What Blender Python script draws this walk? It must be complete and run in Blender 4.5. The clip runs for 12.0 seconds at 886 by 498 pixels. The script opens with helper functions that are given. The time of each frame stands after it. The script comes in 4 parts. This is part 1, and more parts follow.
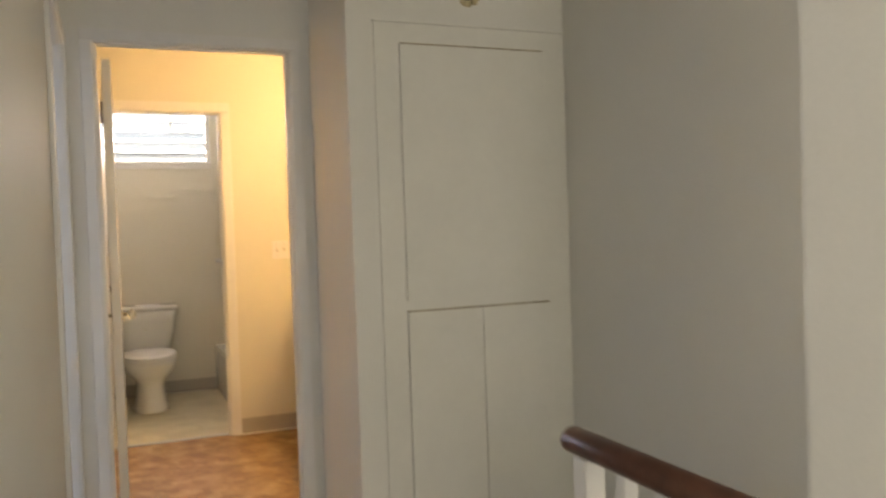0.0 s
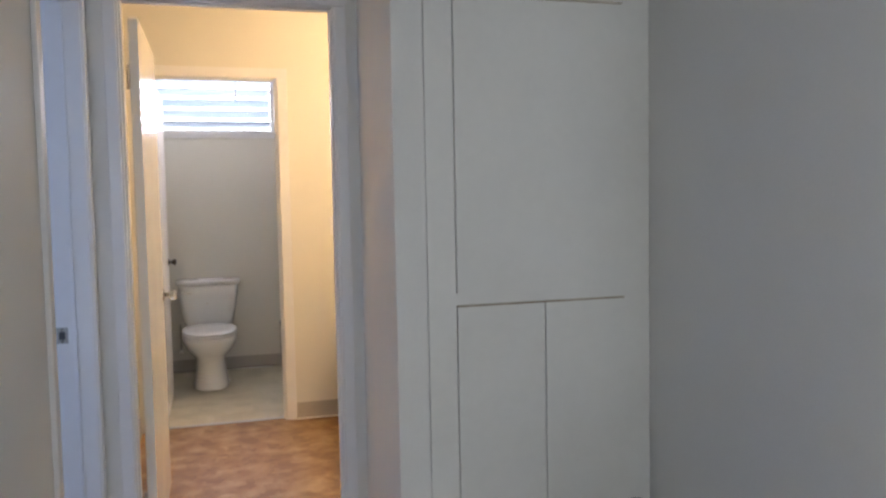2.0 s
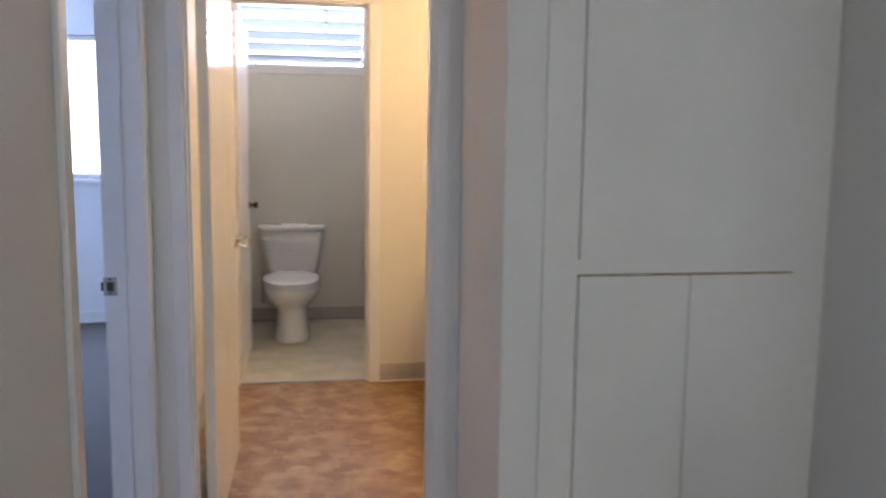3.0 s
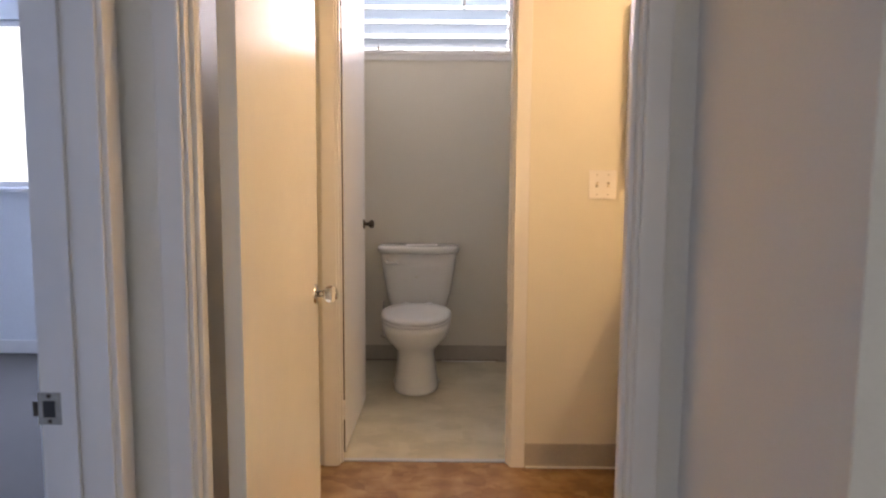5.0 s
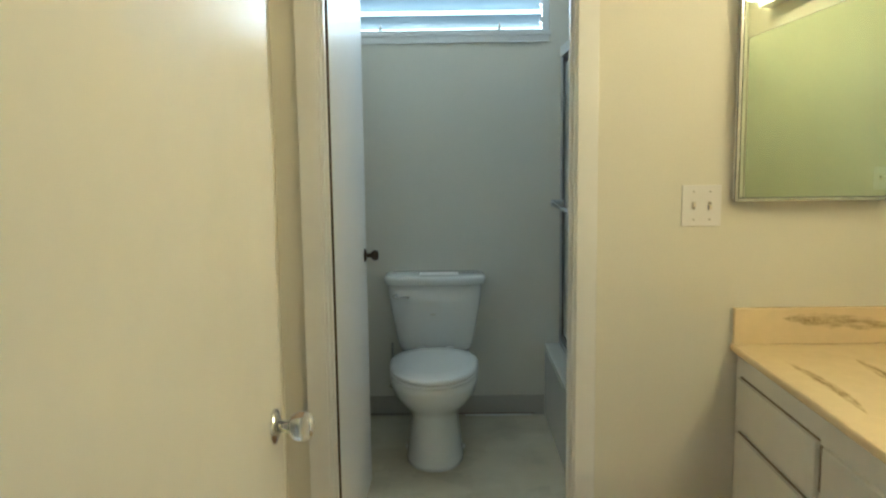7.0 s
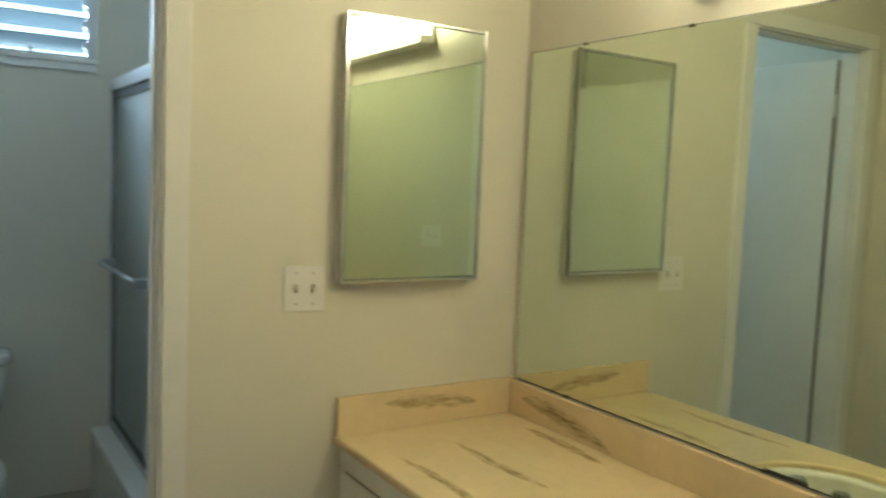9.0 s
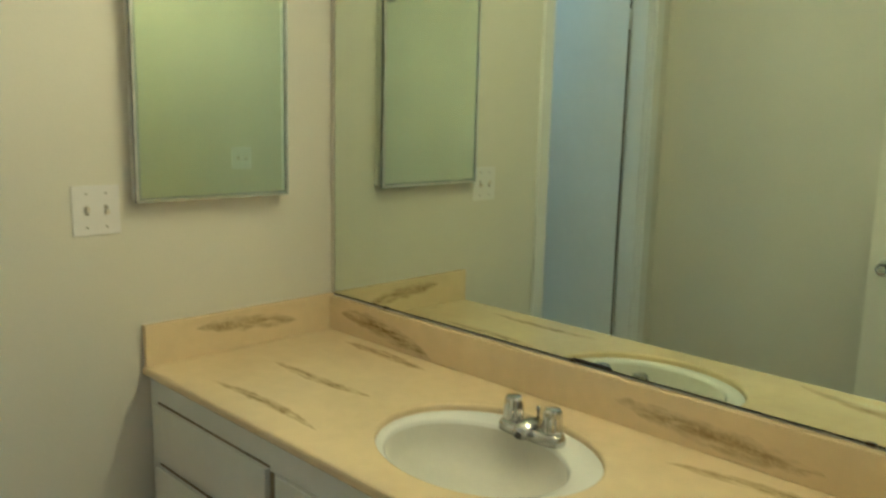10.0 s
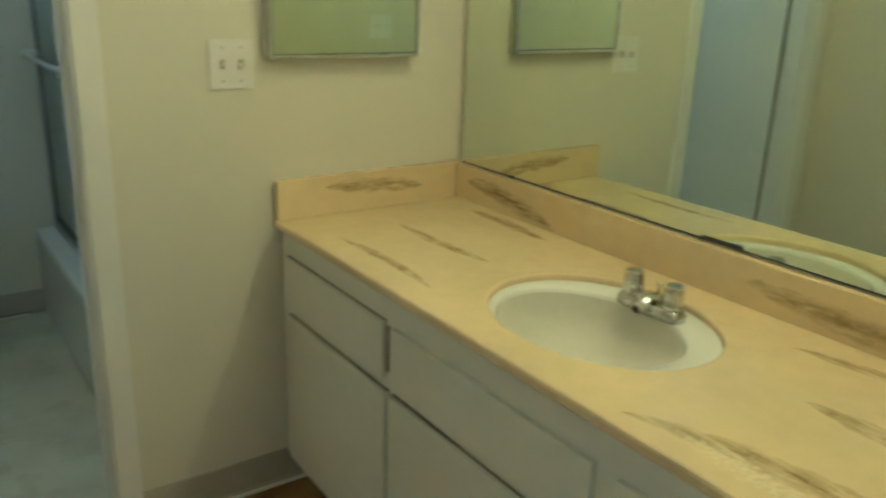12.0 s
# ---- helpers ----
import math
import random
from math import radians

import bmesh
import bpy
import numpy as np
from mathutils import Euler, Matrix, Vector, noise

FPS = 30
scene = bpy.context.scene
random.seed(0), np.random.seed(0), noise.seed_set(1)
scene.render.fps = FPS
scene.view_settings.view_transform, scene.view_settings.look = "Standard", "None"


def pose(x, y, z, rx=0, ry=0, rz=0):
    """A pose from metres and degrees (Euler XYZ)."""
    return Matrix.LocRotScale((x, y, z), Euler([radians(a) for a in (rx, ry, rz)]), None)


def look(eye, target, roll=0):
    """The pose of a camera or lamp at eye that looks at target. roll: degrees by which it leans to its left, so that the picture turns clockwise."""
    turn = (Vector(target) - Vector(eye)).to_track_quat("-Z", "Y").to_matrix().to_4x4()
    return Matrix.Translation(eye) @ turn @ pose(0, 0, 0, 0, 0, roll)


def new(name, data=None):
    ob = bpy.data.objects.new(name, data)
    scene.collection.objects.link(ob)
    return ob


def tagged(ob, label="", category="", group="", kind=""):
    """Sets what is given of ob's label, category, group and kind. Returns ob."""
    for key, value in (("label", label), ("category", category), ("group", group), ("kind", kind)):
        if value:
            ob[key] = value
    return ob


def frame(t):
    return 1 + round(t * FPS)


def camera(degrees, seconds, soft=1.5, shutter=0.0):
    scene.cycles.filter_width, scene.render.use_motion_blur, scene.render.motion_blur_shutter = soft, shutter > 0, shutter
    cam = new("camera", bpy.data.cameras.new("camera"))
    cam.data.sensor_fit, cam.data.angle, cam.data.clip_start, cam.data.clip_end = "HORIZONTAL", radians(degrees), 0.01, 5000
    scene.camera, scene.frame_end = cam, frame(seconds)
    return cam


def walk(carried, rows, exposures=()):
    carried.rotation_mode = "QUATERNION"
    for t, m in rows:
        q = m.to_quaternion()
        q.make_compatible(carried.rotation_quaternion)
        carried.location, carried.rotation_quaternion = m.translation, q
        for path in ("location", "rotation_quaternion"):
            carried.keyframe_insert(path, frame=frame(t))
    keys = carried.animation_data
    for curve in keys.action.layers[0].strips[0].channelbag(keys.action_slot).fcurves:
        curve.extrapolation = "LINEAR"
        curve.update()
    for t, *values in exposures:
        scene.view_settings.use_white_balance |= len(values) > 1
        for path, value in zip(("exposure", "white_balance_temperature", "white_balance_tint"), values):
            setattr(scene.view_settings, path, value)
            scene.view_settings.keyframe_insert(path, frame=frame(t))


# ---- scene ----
cam = camera(57.8, 12.0, soft=2.2, shutter=0.5)
PATH = [
    (0, (0.269, -0.654, 1.324), (1.035, 1.192, 1.267), -1.9),
    (0.3, (0.386, -0.527, 1.327), (1.056, 1.358, 1.323), -2.0),
    (0.5, (0.434, -0.466, 1.349), (1.105, 1.418, 1.351), -1.4),
    (1, (0.463, -0.389, 1.406), (1.107, 1.502, 1.496), -1.6),
    (1.5, (0.486, -0.341, 1.388), (1.112, 1.558, 1.393), -2.1),
    (2, (0.517, -0.31, 1.361), (1.081, 1.604, 1.235), -1.1),
    (2.5, (0.563, -0.075, 1.32), (1.054, 1.856, 1.14), 0.1),
    (3, (0.587, 0.214, 1.328), (0.934, 2.168, 1.082), 0.7),
    (3.2, (0.611, 0.346, 1.316), (0.869, 2.32, 1.121), 0.2),
    (5, (0.681, 1.416, 1.344), (0.674, 3.401, 1.096), 0.4),
    (5.5, (0.667, 1.663, 1.333), (0.637, 3.640, 1.036), 0.3),
    (6, (0.612, 1.905, 1.355), (0.609, 3.881, 1.046), -0.3),
    (6.5, (0.633, 2.172, 1.362), (0.605, 4.153, 1.088), -0.9),
    (6.7, (0.627, 2.265, 1.367), (0.594, 4.247, 1.101), -0.9),
    (8.3, (0.500, 2.736, 1.469), (1.044, 4.654, 1.308), 1.4),
    (8.5, (0.504, 2.739, 1.466), (1.252, 4.589, 1.337), 1.2),
    (9, (0.512, 2.773, 1.500), (1.582, 4.453, 1.326), 2.4),
    (9.5, (0.536, 2.785, 1.453), (1.809, 4.313, 1.244), 1.5),
    (10, (0.553, 2.793, 1.452), (1.958, 4.175, 1.115), 1.4),
    (10.5, (0.568, 2.786, 1.434), (2.008, 4.093, 0.969), 1.7),
    (11, (0.588, 2.789, 1.420), (2.002, 4.091, 0.869), 1.9),
    (11.5, (0.613, 2.781, 1.411), (1.931, 4.160, 0.810), 1.5),
    (12, (0.602, 2.783, 1.398), (1.704, 4.332, 0.777), 2.0),
]
EXPOSURES = [
    (0.0, 0.83, 9300, 15), (0.5, 0.88, 7700, 12), (1.0, 0.85, 7300, 14), (1.5, 0.82, 6500, 16), (3.0, 0.63, 6600, 19), (5.0, 0.48, 7300, 22),
    (5.5, 0.54, 7100, 12), (6.0, 0.52, 6500, 1), (6.7, 0.36, 5600, -13), (8.3, 0.04, 5250, -13), (9.0, -0.12, 5250, -14), (10.0, -0.06, 4950, -19), (12.0, -0.08, 5150, -28),
]
walk(cam, [(t, look(eye, target, roll)) for t, eye, target, roll in PATH], EXPOSURES)

# ---- light ----
world = bpy.data.worlds.new("sky")
scene.world = world
world.use_nodes = True
_wn = world.node_tree.nodes
_sky = _wn.new("ShaderNodeTexSky")
_sky.sky_type, _sky.sun_disc = "NISHITA", False
_sky.sun_elevation, _sky.sun_rotation = radians(50), radians(200)
_wn["Background"].inputs["Strength"].default_value = 0.12
world.node_tree.links.new(_sky.outputs[0], _wn["Background"].inputs["Color"])
sun = new("sun", bpy.data.lights.new("sun", "SUN"))
sun.data.energy, sun.data.angle, sun.data.color = 3.0, radians(0.53), (1.0, 0.95, 0.88)
sun.rotation_euler = (radians(40), 0, radians(-20))


def window_light(name, at, facing, size, power, color):
    lamp = new(name, bpy.data.lights.new(name, "AREA"))
    lamp.data.shape, lamp.data.size, lamp.data.size_y = "RECTANGLE", size[0], size[1]
    lamp.data.energy, lamp.data.color = power, color
    lamp.matrix_world = look(at, Vector(at) + Vector(facing))
    return lamp


window_light("toilet_window_light", (0.60, 6.62, 2.14), (0, -1, -0.2), (1.10, 0.50), 26.0, (0.83, 0.85, 1.0))
window_light("bedroom_window_light", (-1.55, 6.46, 1.60), (0, -1, -0.1), (1.9, 1.0), 120.0, (0.40, 0.57, 1.0))
# three fill lamps added at invented, unseen openings to light hall and stairwell
window_light("hall_fill_light", (0.52, -3.45, 1.45), (0, 1, -0.05), (0.72, 1.15), 1.2, (1.0, 0.97, 0.88))
window_light("stair_fill_light", (1.575, -3.45, 1.25), (0, 1, 0.0), (0.72, 1.85), 1.2, (1.0, 0.97, 0.88))
window_light("west_fill_light", (0.06, -2.35, 1.50), (1, 0.0, 0.0), (1.1, 1.1), 29.0, (0.80, 0.89, 1.0))


# ---- materials ----
def mat(name, color, rough=0.5, metal=0.0, grain=0.04, scale=60.0, bump=0.1, stain=0.06, stain_scale=2.5, coat=0.0, tint=None):
    """Colour varied at two scales (fine grain, broad patches), with a fine relief."""
    m = bpy.data.materials.new(name)
    m.use_nodes = True
    n, ln = m.node_tree.nodes, m.node_tree.links
    b = n["Principled BSDF"]
    b.inputs["Roughness"].default_value, b.inputs["Metallic"].default_value = rough, metal
    b.inputs["Coat Weight"].default_value = coat
    tc = n.new("ShaderNodeTexCoord")
    fine, broad = n.new("ShaderNodeTexNoise"), n.new("ShaderNodeTexNoise")
    fine.inputs["Scale"].default_value, fine.inputs["Detail"].default_value = scale, 5
    broad.inputs["Scale"].default_value, broad.inputs["Detail"].default_value = stain_scale, 4
    for x in (fine, broad):
        ln.new(tc.outputs["Object"], x.inputs["Vector"])
    mix1, mix2 = n.new("ShaderNodeMix"), n.new("ShaderNodeMix")
    for x in (mix1, mix2):
        x.data_type = "RGBA"
    t = tint or tuple(c * 0.8 for c in color)
    lo = tuple(c * (1 - stain) + d * stain for c, d in zip(color, t)) if tint else tuple(c * (1 - stain) for c in color)
    mix1.inputs["A"].default_value, mix1.inputs["B"].default_value = (*lo, 1), (*color, 1)
    ramp = n.new("ShaderNodeMapRange")
    ramp.inputs["From Min"].default_value, ramp.inputs["From Max"].default_value = 0.35, 0.65
    ln.new(broad.outputs["Fac"], ramp.inputs["Value"])
    ln.new(ramp.outputs["Result"], mix1.inputs["Factor"])
    mix2.blend_type = "MULTIPLY"
    mix2.inputs["Factor"].default_value = 1.0
    g = n.new("ShaderNodeMapRange")
    g.inputs["To Min"].default_value, g.inputs["To Max"].default_value = 1 - grain, 1 + grain
    g.inputs["From Min"].default_value, g.inputs["From Max"].default_value = 0.3, 0.7
    ln.new(fine.outputs["Fac"], g.inputs["Value"])
    ln.new(mix1.outputs["Result"], mix2.inputs["A"])
    ln.new(g.outputs["Result"], mix2.inputs["B"])
    ln.new(mix2.outputs["Result"], b.inputs["Base Color"])
    if bump:
        bp = n.new("ShaderNodeBump")
        bp.inputs["Strength"].default_value, bp.inputs["Distance"].default_value = bump, 0.002
        ln.new(fine.outputs["Fac"], bp.inputs["Height"])
        ln.new(bp.outputs["Normal"], b.inputs["Normal"])
    r = n.new("ShaderNodeMapRange")
    r.inputs["To Min"].default_value, r.inputs["To Max"].default_value = max(0.02, rough - 0.06), min(1, rough + 0.08)
    ln.new(broad.outputs["Fac"], r.inputs["Value"])
    ln.new(r.outputs["Result"], b.inputs["Roughness"])
    return m


WALL = mat("wall_paint", (0.78, 0.77, 0.73), 0.6, grain=0.015, scale=160, bump=0.12, stain=0.04, stain_scale=1.6)
WALL_BATH = mat("bath_wall_paint", (0.72, 0.69, 0.60), 0.42, grain=0.015, scale=160, bump=0.10, stain=0.04, stain_scale=1.6)
WALL_BED = mat("bedroom_wall_paint", (0.76, 0.79, 0.80), 0.6, scale=180, bump=0.2)
CEIL = mat("ceiling_paint", (0.74, 0.73, 0.70), 0.8, scale=120, bump=0.6)
TRIM = mat("trim_enamel", (0.79, 0.78, 0.76), 0.32, grain=0.012, scale=25, bump=0.03, stain=0.04, stain_scale=3)
DOOR = mat("door_enamel", (0.80, 0.77, 0.69), 0.16, grain=0.01, scale=18, bump=0.02, stain=0.03, stain_scale=2)
DOOR.node_tree.nodes["Principled BSDF"].inputs["Specular IOR Level"].default_value = 0.22
CABINET = mat("cabinet_enamel", (0.78, 0.77, 0.72), 0.38, grain=0.012, scale=30, bump=0.05, stain=0.04, stain_scale=3)
BEAD = mat("worn_tan_bead", (0.50, 0.42, 0.30), 0.6, stain=0.4, stain_scale=14)
# brown that stands for the shade in gaps and cabinet insides
GAP_SHADE = mat("gap_shade_brown", (0.30, 0.25, 0.18), 0.8, stain=0.3, stain_scale=12)
PORCELAIN = mat("porcelain", (0.80, 0.80, 0.77), 0.10, grain=0.01, bump=0.0, stain=0.03, coat=0.5)
SEAT = mat("seat_plastic", (0.84, 0.84, 0.83), 0.22, grain=0.01, bump=0.0)
CHROME = mat("chrome", (0.80, 0.80, 0.80), 0.12, 1.0, grain=0.02, bump=0.0, stain=0.12, stain_scale=20)
FAUCET = mat("dulled_chrome", (0.66, 0.66, 0.66), 0.09, 1.0, grain=0.03, bump=0.02, stain=0.25, stain_scale=30)
ALU = mat("brushed_aluminium", (0.62, 0.64, 0.66), 0.35, 1.0, grain=0.05, scale=200, bump=0.05)
DARK_ALU = mat("tarnished_aluminium", (0.16, 0.17, 0.18), 0.4, 0.8, grain=0.05, scale=200, bump=0.05)
DARK_METAL = mat("dark_bronze", (0.09, 0.07, 0.05), 0.3, 0.9, bump=0.0)
STEEL = mat("galvanised_steel", (0.45, 0.43, 0.38), 0.45, 0.9, stain=0.3, stain_scale=40)
BASE_VINYL = mat("vinyl_cove_base", (0.46, 0.42, 0.36), 0.45, scale=80, bump=0.1, stain=0.12)
CARPET = mat("grey_carpet", (0.062, 0.053, 0.042), 0.95, grain=0.25, scale=400, bump=0.8, stain=0.15)
HALL_CARPET = mat("hall_carpet", (0.42, 0.38, 0.33), 0.95, grain=0.25, scale=400, bump=0.8, stain=0.15)
RAIL_WOOD = mat("mahogany_rail", (0.10, 0.035, 0.02), 0.3, grain=0.25, scale=30, bump=0.1, stain=0.3, coat=0.3)
PLATE = mat("switch_plate_plastic", (0.80, 0.78, 0.77), 0.3, grain=0.01, bump=0.0)
SLOT_GREY = mat("grey_switch_slot", (0.30, 0.27, 0.22), 0.6, bump=0.0)
TOGGLE = mat("ivory_toggle", (0.70, 0.64, 0.54), 0.35, bump=0.0)
SLOT = mat("dark_slot", (0.03, 0.03, 0.03), 0.6, bump=0.0)
RUST = mat("hole_plaster", (0.30, 0.22, 0.12), 0.9, grain=0.3, scale=90, bump=0.6, stain=0.5, stain_scale=30)
ASH = mat("ceramic_ashtray", (0.74, 0.68, 0.52), 0.25, grain=0.05, scale=40, bump=0.05, stain=0.2, stain_scale=25)
BOWL_GREY = mat("grey_bowl_enamel", (0.66, 0.64, 0.57), 0.45, grain=0.02, bump=0.0, stain=0.06)


def mirror_mat(name, color):
    m = mat(name, color, 0.02, 1.0, grain=0.0, bump=0.0, stain=0.03, stain_scale=6)
    b = m.node_tree.nodes["Principled BSDF"]
    for k in list(b.inputs["Roughness"].links):
        m.node_tree.links.remove(k)
    b.inputs["Roughness"].default_value = 0.012
    return m


MIRROR = mirror_mat("silvered_glass", (0.73, 0.80, 0.69))


def glass_mat(name, color, rough):
    m = bpy.data.materials.new(name)
    m.use_nodes = True
    b = m.node_tree.nodes["Principled BSDF"]
    b.inputs["Base Color"].default_value = (*color, 1)
    b.inputs["Transmission Weight"].default_value, b.inputs["Roughness"].default_value, b.inputs["IOR"].default_value = 1.0, rough, 1.45
    n, ln = m.node_tree.nodes, m.node_tree.links
    v, bp, tc = n.new("ShaderNodeTexVoronoi"), n.new("ShaderNodeBump"), n.new("ShaderNodeTexCoord")
    v.inputs["Scale"].default_value = 120
    bp.inputs["Strength"].default_value, bp.inputs["Distance"].default_value = 0.3 if rough > 0.1 else 0.02, 0.002
    ln.new(tc.outputs["Object"], v.inputs["Vector"])
    ln.new(v.outputs["Distance"], bp.inputs["Height"])
    ln.new(bp.outputs["Normal"], b.inputs["Normal"])
    return m


FROSTED = glass_mat("pebbled_shower_glass", (0.80, 0.88, 0.90), 0.35)
LOUVRE = mat("obscure_louvre_glass", (0.20, 0.25, 0.285), 0.25, grain=0.03, scale=150, bump=0.2, stain=0.05)
_n, _l = LOUVRE.node_tree.nodes, LOUVRE.node_tree.links
_tr, _mx = _n.new("ShaderNodeBsdfTranslucent"), _n.new("ShaderNodeMixShader")
_tr.inputs["Color"].default_value, _mx.inputs["Fac"].default_value = (0.75, 0.88, 0.95, 1), 0.04
_l.new(_n["Principled BSDF"].outputs[0], _mx.inputs[1])
_l.new(_tr.outputs[0], _mx.inputs[2])
_l.new(_mx.outputs[0], _n["Material Output"].inputs["Surface"])
CLEAR = glass_mat("clear_glass", (0.95, 0.97, 0.97), 0.02)
KNOB_GLASS = glass_mat("clear_acrylic", (0.95, 0.95, 0.92), 0.05)


def emit_mat(name, color, strength):
    m = bpy.data.materials.new(name)
    m.use_nodes = True
    b = m.node_tree.nodes["Principled BSDF"]
    b.inputs["Base Color"].default_value = (0.8, 0.8, 0.75, 1)
    b.inputs["Emission Color"].default_value, b.inputs["Emission Strength"].default_value = (*color, 1), strength
    return m


TUBE = emit_mat("lit_diffuser", (1.0, 0.71, 0.41), 32.0)
SKY_CARD = emit_mat("bright_overcast", (0.80, 0.92, 1.0), 1.8)


def floor_mat(name, colors, scale, rough, patch):
    """Vinyl printed with uneven blocks of a few close colours."""
    m = bpy.data.materials.new(name)
    m.use_nodes = True
    n, ln = m.node_tree.nodes, m.node_tree.links
    b, tc = n["Principled BSDF"], n.new("ShaderNodeTexCoord")
    warp, add = n.new("ShaderNodeTexNoise"), n.new("ShaderNodeMixRGB")
    warp.inputs["Scale"].default_value = scale * 1.5
    ln.new(tc.outputs["Object"], warp.inputs["Vector"])
    add.blend_type, add.inputs["Fac"].default_value = "ADD", patch
    ln.new(tc.outputs["Object"], add.inputs["Color1"])
    ln.new(warp.outputs["Color"], add.inputs["Color2"])
    v = n.new("ShaderNodeTexVoronoi")
    v.distance, v.inputs["Scale"].default_value = "CHEBYCHEV", scale
    ln.new(add.outputs["Color"], v.inputs["Vector"])
    sep = n.new("ShaderNodeSeparateColor")
    ln.new(v.outputs["Color"], sep.inputs["Color"])
    nz = n.new("ShaderNodeTexNoise")
    nz.inputs["Scale"].default_value, nz.inputs["Detail"].default_value = scale * 0.55, 4
    ln.new(tc.outputs["Object"], nz.inputs["Vector"])
    mx = n.new("ShaderNodeMath")
    mx.operation, mx.inputs[1].default_value = "MULTIPLY", 0.22
    ln.new(sep.outputs["Red"], mx.inputs[0])
    mx2 = n.new("ShaderNodeMath")
    mx2.operation, mx2.inputs[1].default_value = "MULTIPLY", 1.0
    ln.new(nz.outputs["Fac"], mx2.inputs[0])
    s = n.new("ShaderNodeMath")
    ln.new(mx.outputs[0], s.inputs[0])
    ln.new(mx2.outputs[0], s.inputs[1])
    r = n.new("ShaderNodeValToRGB")
    r.color_ramp.elements[0].position, r.color_ramp.elements[1].position = 0.44, 0.84
    r.color_ramp.elements[0].color, r.color_ramp.elements[1].color = (*colors[0], 1), (*colors[2], 1)
    e = r.color_ramp.elements.new(0.60)
    e.color = (*colors[1], 1)
    ln.new(s.outputs[0], r.inputs["Fac"])
    ln.new(r.outputs["Color"], b.inputs["Base Color"])
    b.inputs["Roughness"].default_value = rough
    bp = n.new("ShaderNodeBump")
    bp.inputs["Strength"].default_value, bp.inputs["Distance"].default_value = 0.15, 0.001
    ln.new(nz.outputs["Fac"], bp.inputs["Height"])
    ln.new(bp.outputs["Normal"], b.inputs["Normal"])
    return m


FLOOR_BATH = floor_mat("brown_block_vinyl", ((0.215, 0.108, 0.036), (0.29, 0.163, 0.062), (0.41, 0.275, 0.135)), 14, 0.45, 0.03)
FLOOR_TOILET = floor_mat("pale_marbled_vinyl", ((0.52, 0.48, 0.35), (0.60, 0.55, 0.41), (0.67, 0.62, 0.48)), 8, 0.30, 0.08)


